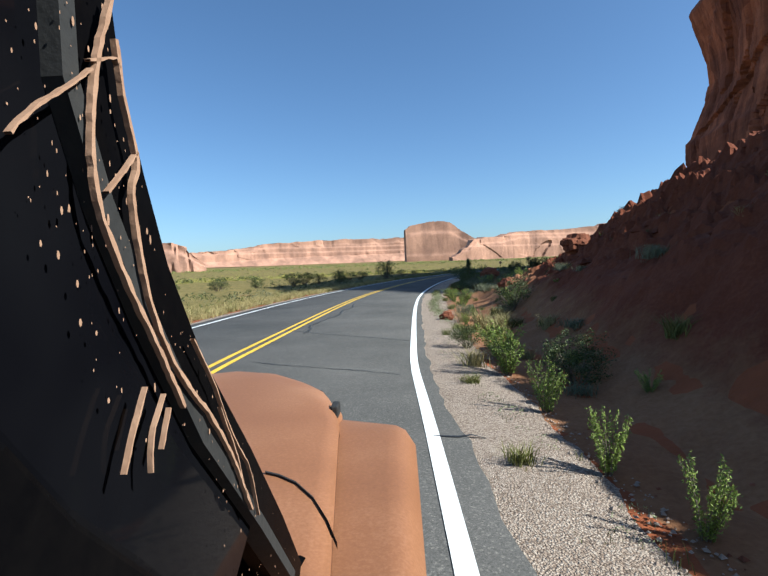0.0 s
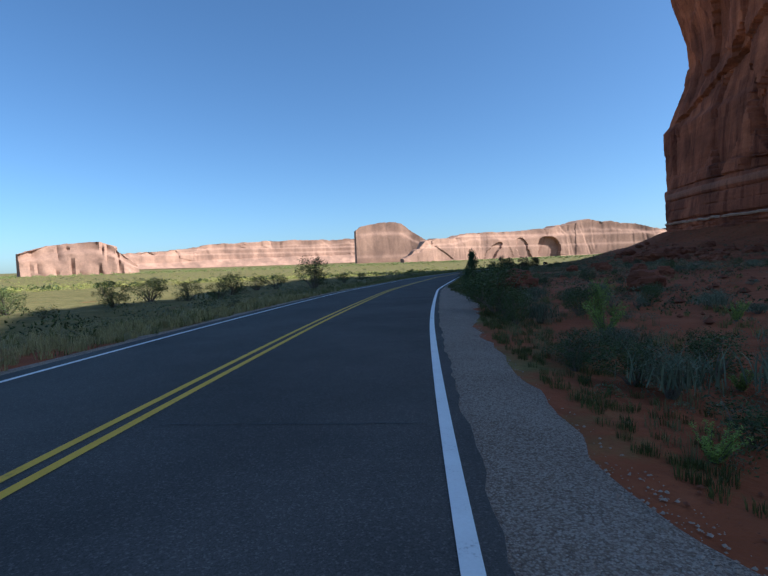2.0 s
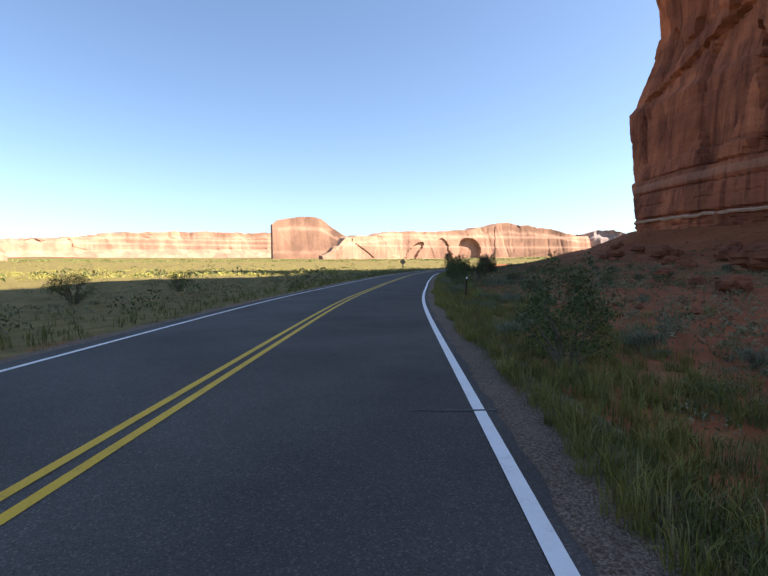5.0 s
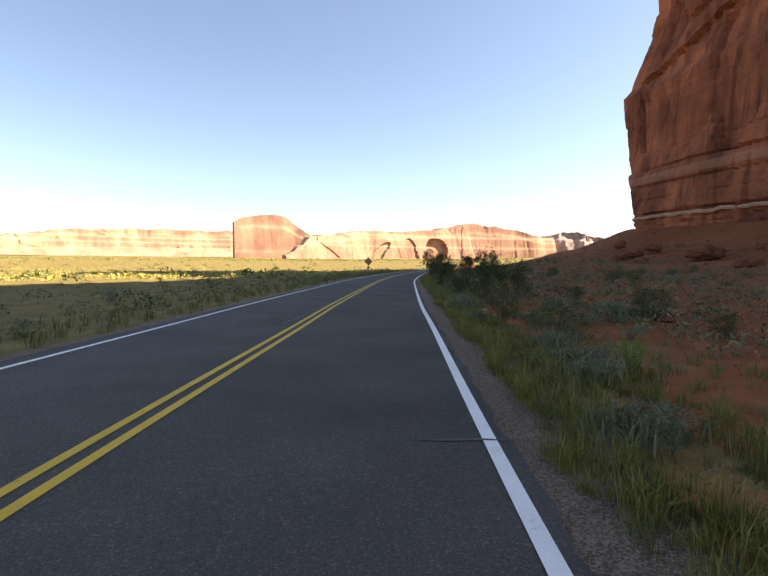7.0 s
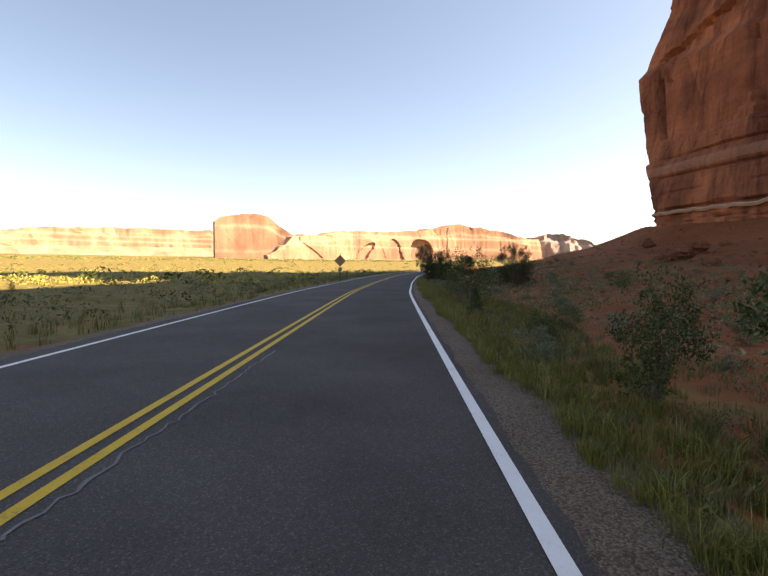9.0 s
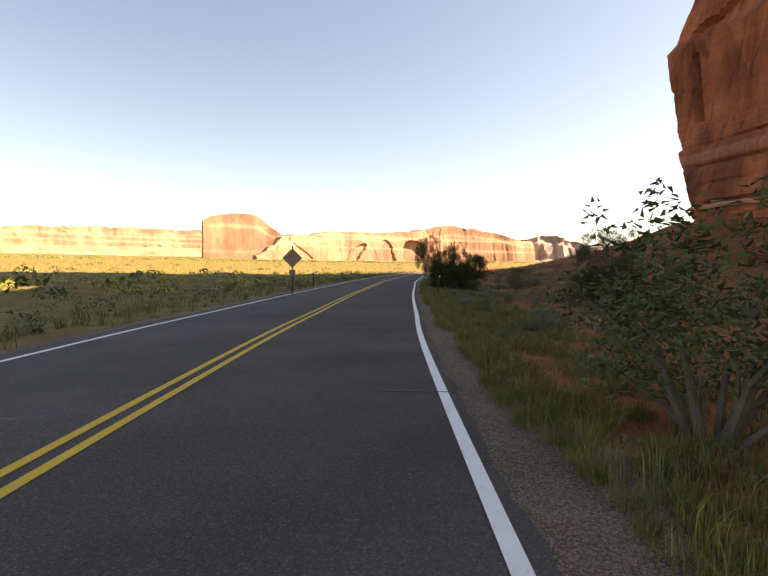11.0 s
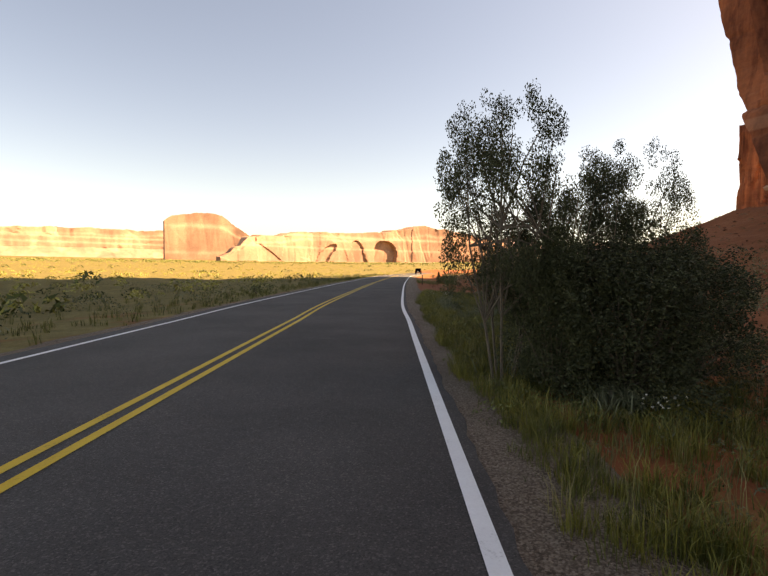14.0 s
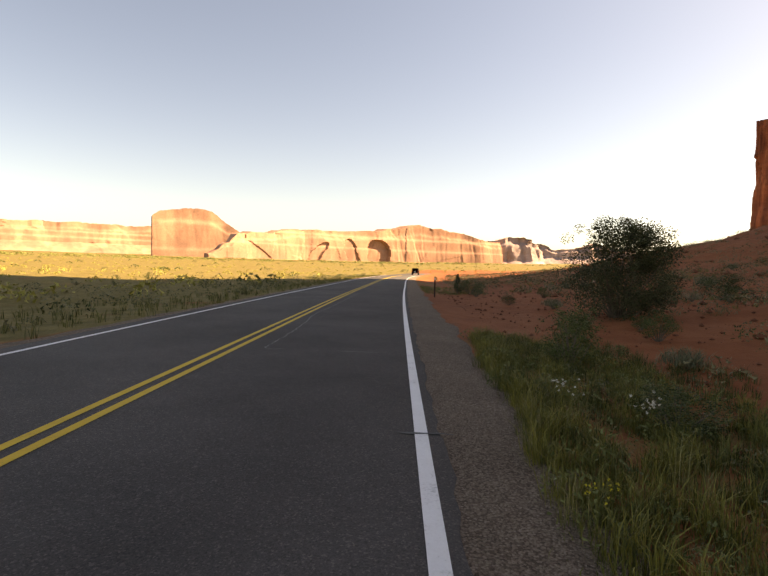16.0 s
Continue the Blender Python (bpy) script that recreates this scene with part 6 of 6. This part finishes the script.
def wheel(parent, x, y, r, w):
    bm = bmesh.new()
    prof = [(r * 0.55, w / 2), (r * 0.9, w / 2), (r * 0.98, w * 0.42), (r, w * 0.3), (r, -w * 0.3), (r * 0.98, -w * 0.42), (r * 0.9, -w / 2), (r * 0.55, -w / 2)]
    rings = [[bm.verts.new((q * math.cos(a), o, q * math.sin(a))) for q, o in prof] for a in np.linspace(0, 6.2832, 33)[:-1]]
    for i in range(32):
        for j in range(len(prof) - 1):
            bm.faces.new((rings[i][j], rings[i][j + 1], rings[(i + 1) % 32][j + 1], rings[(i + 1) % 32][j]))
    bmesh.ops.translate(bm, vec=(x, y, r), verts=bm.verts)
    tyre = part("tyre", bm, M_RUBBER, parent, "black rubber tyre", True)
    rb = bmesh.new()
    bmesh.ops.create_cone(rb, cap_ends=True, segments=24, radius1=r * 0.56, radius2=r * 0.5, depth=w * 0.7)
    bmesh.ops.rotate(rb, cent=(0, 0, 0), matrix=Matrix.Rotation(radians(90), 3, "X"), verts=rb.verts)
    bmesh.ops.translate(rb, vec=(x, y, r), verts=rb.verts)
    part("rim", rb, M_RIM, tyre, "grey metal rim")


# the car that carries the view, standing where the drive begins; x ahead, y to its left, from a point on the road under the eye
car = tagged(new("off_road_car"), "dust-coated orange off-road car with muddy black trim", "car")


def strip(points, wide, thick, mat, name, parent, label=""):
    """A flat strip along points that lie on the car's side; its width runs along the side."""
    bm = bmesh.new()
    prev = None
    for i, p in enumerate(points):
        a, b = np.array(points[max(i - 1, 0)]), np.array(points[min(i + 1, len(points) - 1)])
        d = b - a
        nrm = np.array([-d[2], 0, d[0]])
        nrm /= np.linalg.norm(nrm) + 1e-9
        w = wide[i] if isinstance(wide, (list, tuple)) else wide
        p = np.array(p)
        ring = [bm.verts.new(tuple(q)) for q in (p - nrm * w / 2 + (0, thick, 0), p - nrm * w / 2, p + nrm * w / 2, p + nrm * w / 2 + (0, thick, 0))]
        if prev:
            for k in range(4):
                bm.faces.new((prev[k], prev[(k + 1) % 4], ring[(k + 1) % 4], ring[k]))
        prev = ring
    bmesh.ops.recalc_face_normals(bm, faces=bm.faces)
    return part(name, bm, mat, parent, label)


def side(pts, y=0.19):
    return [(x, y, z) for x, z in pts]


def side_panel(outline, y, thick, mat, name, parent, label=""):
    bm = bmesh.new()
    f = bm.faces.new([bm.verts.new((x, y, z)) for x, z in outline])
    ex = bmesh.ops.extrude_face_region(bm, geom=[f])
    bmesh.ops.translate(bm, vec=(0, thick, 0), verts=[v for v in ex["geom"] if isinstance(v, bmesh.types.BMVert)])
    bmesh.ops.recalc_face_normals(bm, faces=bm.faces)
    bmesh.ops.bevel(bm, geom=[e for e in bm.edges], offset=0.006, segments=2, profile=0.5, affect="EDGES")
    return part(name, bm, mat, parent, label)


SEAL = [(0.26, 1.86), (0.30, 1.80), (0.30, 1.75), (0.33, 1.68), (0.38, 1.60), (0.47, 1.48), (0.64, 1.31), (0.80, 1.14)]
PILLAR = [(0.34, 1.88), (0.36, 1.83), (0.37, 1.78), (0.40, 1.71), (0.42, 1.65), (0.47, 1.58), (0.57, 1.47), (0.69, 1.33), (0.88, 1.10)]
SILL = [(0.0, 1.60), (0.24, 1.555), (0.29, 1.49), (0.38, 1.40), (0.52, 1.25), (0.74, 1.10)]
rows = []
for u in np.linspace(0, 1, 26):
    row = []
    for v in np.linspace(0, 1, 31):
        q = 0.5 - abs(v - 0.5)
        far_y = 0.25 + 1.40 * v
        nose = float(np.interp(q, [0, 0.03, 0.09, 0.19, 0.34, 0.5], [1.88, 2.10, 2.36, 2.56, 2.80, 2.90]))
        x = 0.72 + (nose - 0.72) * u
        y = 0.95 + (far_y - 0.95) * (1.17 - 0.17 * min(1, (x - 0.72) / 1.15))
        row.append((x, y, 1.085 + 0.035 * (1 - abs(2 * v - 1) ** 6) - 0.05 * max(0, u - 0.8) ** 2 * 25))
    rows.append(row)
hood = part("hood", sheet_bm(rows, 0.03), M_PAINT, car, "dusty orange hood", True)
arc = [(1.29, 0.37), (1.275, 0.33), (1.24, 0.28), (1.17, 0.225), (1.08, 0.18), (1.0, 0.15)]
bm = bmesh.new()
pv = None
for x, y in arc:
    hv = ((y - 0.95) / (1.17 - 0.17 * min(1, (x - 0.72) / 1.15)) + 0.70) / 1.40
    hz = 1.087 + 0.035 * (1 - abs(2 * hv - 1) ** 6)
    ring = [bm.verts.new(q) for q in ((x - 0.005, y - 0.002, hz - 0.01), (x + 0.005, y + 0.002, hz - 0.01), (x + 0.005, y + 0.002, hz + 0.004), (x - 0.005, y - 0.002, hz + 0.004))]
    if pv:
        for k in range(4):
            bm.faces.new((pv[k], pv[(k + 1) % 4], ring[(k + 1) % 4], ring[k]))
    pv = ring
part("seam", bm, M_RUBBER, hood, "dark curved seam")
lat = box_bm(0.09, 0.03, 0.05, (2.03, 0.285, 1.07), 0.006)
part("latch", lat, M_RUBBER, hood, "black rubber hood latch")
for left in (0, 1):
    rows = []
    for x in np.linspace(0.55, 2.14, 18):
        k = max(0.0, (x - 1.84) / 0.30)
        row = []
        for v in np.linspace(0, 1, 10):
            y = -0.03 + (0.22 + 0.11 * min(1.0, max(0.0, (x - 0.72) / 1.15))) * v
            z = 1.03 - 0.05 * max(0, 0.25 - v) ** 2 * 16 - 0.03 * k ** 2 - (0.02 if v < 0.1 else 0)
            row.append((x - 0.14 * k * (1 - v), y if not left else 1.90 - y, z))
        rows.append(row if not left else row[::-1])
    part("fender", sheet_bm(rows, 0.12), M_PAINT, car, "dusty orange flared fender", True)
part("engine_bay", box_bm(1.5, 1.36, 0.62, (1.40, 0.95, 0.74), 0.03), M_PAINT, car)
part("grille", box_bm(0.05, 1.1, 0.46, (2.45, 0.95, 0.82), 0.015), M_BLACK, car, "black front grille")
part("bumper", box_bm(0.14, 1.6, 0.18, (2.62, 0.95, 0.58), 0.03), M_BLACK, car, "black front bumper")
part("body", box_bm(2.5, 1.26, 0.62, (-0.55, 0.83, 0.80), 0.05), M_PAINT, car)
part("roof", box_bm(1.9, 1.2, 0.06, (-0.72, 0.83, 1.90), 0.025), M_BLACK, car, "black hard roof")
part("rear_panel", box_bm(0.06, 1.2, 0.80, (-1.72, 0.83, 1.50), 0.02), M_BLACK, car)
door = side_panel([(-0.75, 1.60)] + SILL + [(0.80, 0.60), (-0.75, 0.60)], 0.195, 0.05, M_BLACK, "door", car, "muddy glossy black door")
side_panel([(-0.72, 1.86), (0.24, 1.86)] + SEAL[1:-1] + SILL[::-1][1:-1] + [(-0.72, 1.59)], 0.203, 0.012, M_GLASS, "window", door, "dark side window with mud specks")
strip([(x, 0.19, z) for x, z in SEAL], 0.016, 0.03, M_RUBBER, "window_seal", door, "black rubber window seal")
strip([((a[0] + b[0]) / 2, 0.196, (a[1] + b[1]) / 2) for a, b in zip(SEAL, PILLAR)] + [(0.86, 0.196, 1.10)], [0.06, 0.062, 0.066, 0.062, 0.058, 0.055, 0.06, 0.06, 0.05], 0.05, M_BLACK, "windscreen_pillar", car, "glossy black windscreen pillar")
bm = bmesh.new()
qs = [bm.verts.new(q) for q in ((0.87, 0.25, 1.10), (0.87, 1.41, 1.10), (0.36, 1.36, 1.86), (0.36, 0.30, 1.86))]
bm.faces.new(qs)
ex = bmesh.ops.extrude_face_region(bm, geom=bm.faces[:])
bmesh.ops.translate(bm, vec=(-0.012, 0, -0.008), verts=[v for v in ex["geom"] if isinstance(v, bmesh.types.BMVert)])
part("windscreen", bm, M_GLASS, car, "dark windscreen")
strip([(0.87, 1.42, 1.10), (0.36, 1.42, 1.86)], 0.07, 0.05, M_BLACK, "windscreen_pillar", car)
part("cowl", box_bm(0.3, 1.3, 0.16, (0.80, 0.84, 1.02), 0.02), M_BLACK, car)
part("side_window", box_bm(0.95, 0.02, 0.30, (-0.3, 1.44, 1.68), 0.005), M_GLASS, car)
for x in (1.62, -1.15):
    for y in (0.12, 1.54):
        wheel(car, x, y, 0.39, 0.24)
MUD = ([(0.34, 1.818), (0.318, 1.765), (0.309, 1.721), (0.313, 1.682), (0.337, 1.637), (0.374, 1.585), (0.406, 1.544), (0.42, 1.522)],
       [(0.342, 1.791), (0.349, 1.751), (0.361, 1.716), (0.352, 1.691), (0.36, 1.643), (0.373, 1.603), (0.404, 1.561), (0.472, 1.496), (0.531, 1.425), (0.58, 1.353)],
       [(0.242, 1.702), (0.263, 1.723), (0.283, 1.738), (0.312, 1.76)], [(0.322, 1.685), (0.34, 1.699), (0.363, 1.719)], [(0.31, 1.764), (0.34, 1.777), (0.344, 1.772)],
       [(0.356, 1.552), (0.338, 1.526), (0.324, 1.502)], [(0.384, 1.54), (0.362, 1.515), (0.357, 1.49)], [(0.391, 1.528), (0.376, 1.501)],
       [(0.443, 1.575), (0.488, 1.52), (0.536, 1.455), (0.579, 1.406), (0.607, 1.334)], [(0.498, 1.498), (0.533, 1.44), (0.565, 1.372)])
mg = np.random.RandomState(3)
for i, line in enumerate(MUD):
    fine = spline(line, 0.006)
    fine = np.array(fine) + np.cumsum(mg.normal(0, 0.0004, fine.shape), axis=0)
    wide = [(0.0042 if i < 2 else 0.0018) * float(mg.uniform(0.6, 1.2)) for _ in fine]
    strip([(float(x), 0.184, float(z)) for x, z in fine], wide, 0.004, M_MUD, "mud_streak", car, "dried tan mud streak")
V, F = [], []
for _ in range(220):
    u, w = mg.uniform(0, 1), mg.uniform(-0.13, -0.012)
    x0, z0 = np.interp(u, np.linspace(0, 1, len(PILLAR)), [p[0] for p in PILLAR]), np.interp(u, np.linspace(0, 1, len(PILLAR)), [p[1] for p in PILLAR])
    x, z, r = x0 + w - 0.01, z0 + w * 0.3, 0.0004 + 0.0012 * mg.uniform() ** 3
    b0 = len(V)
    ln = mg.uniform(1, 3)
    V += [(x + r * math.cos(a), 0.1885 if w > -0.07 else 0.1935, z + r * ln * math.sin(a)) for a in np.linspace(0, 6.2832, 7)[:-1]]
    F.append(tuple(range(b0, b0 + 6)))
child("mud_specks", mesh_of("mud_specks", V, F, M_MUD), car, "dried mud specks", "stuff")
car.matrix_basis = pose(0, 0, 0.0, 0, 0, 90 - 13.5)


def far_car(s, d):
    ob = tagged(new("suv"), "dark boxy sport utility car driving away on the road", "car")
    part("body", box_bm(4.3, 1.85, 0.75, (0, 0, 0.85), 0.08), M_BLACK, ob)
    part("cabin", box_bm(2.6, 1.65, 0.65, (-0.5, 0, 1.50), 0.10), M_BLACK, ob)
    part("rear_window", box_bm(0.03, 1.3, 0.42, (-1.81, 0, 1.53), 0.01), M_GLASS, ob)
    part("rear_bumper", box_bm(0.12, 1.8, 0.2, (-2.18, 0, 0.62), 0.03), M_RUBBER, ob)
    for y in (-0.8, 0.8):
        part("tail_lamp", box_bm(0.04, 0.16, 0.32, (-2.15, y, 0.98), 0.01), M_LAMP, ob, "red tail lamp")
    part("number_plate", box_bm(0.02, 0.5, 0.14, (-2.17, 0, 0.85), 0.005), M_REFLECT, ob, "pale plate")
    for x in (-1.35, 1.4):
        for y in (-0.82, 0.82):
            wheel(ob, x, y, 0.36, 0.24)
    x, y, _z = on_road(s, d)
    x2, y2, _z = on_road(s + 4, d)
    ob.matrix_basis = pose(x, y, 0.02, 0, 0, math.degrees(math.atan2(y2 - y, x2 - x)))


far_car(352, -1.6)
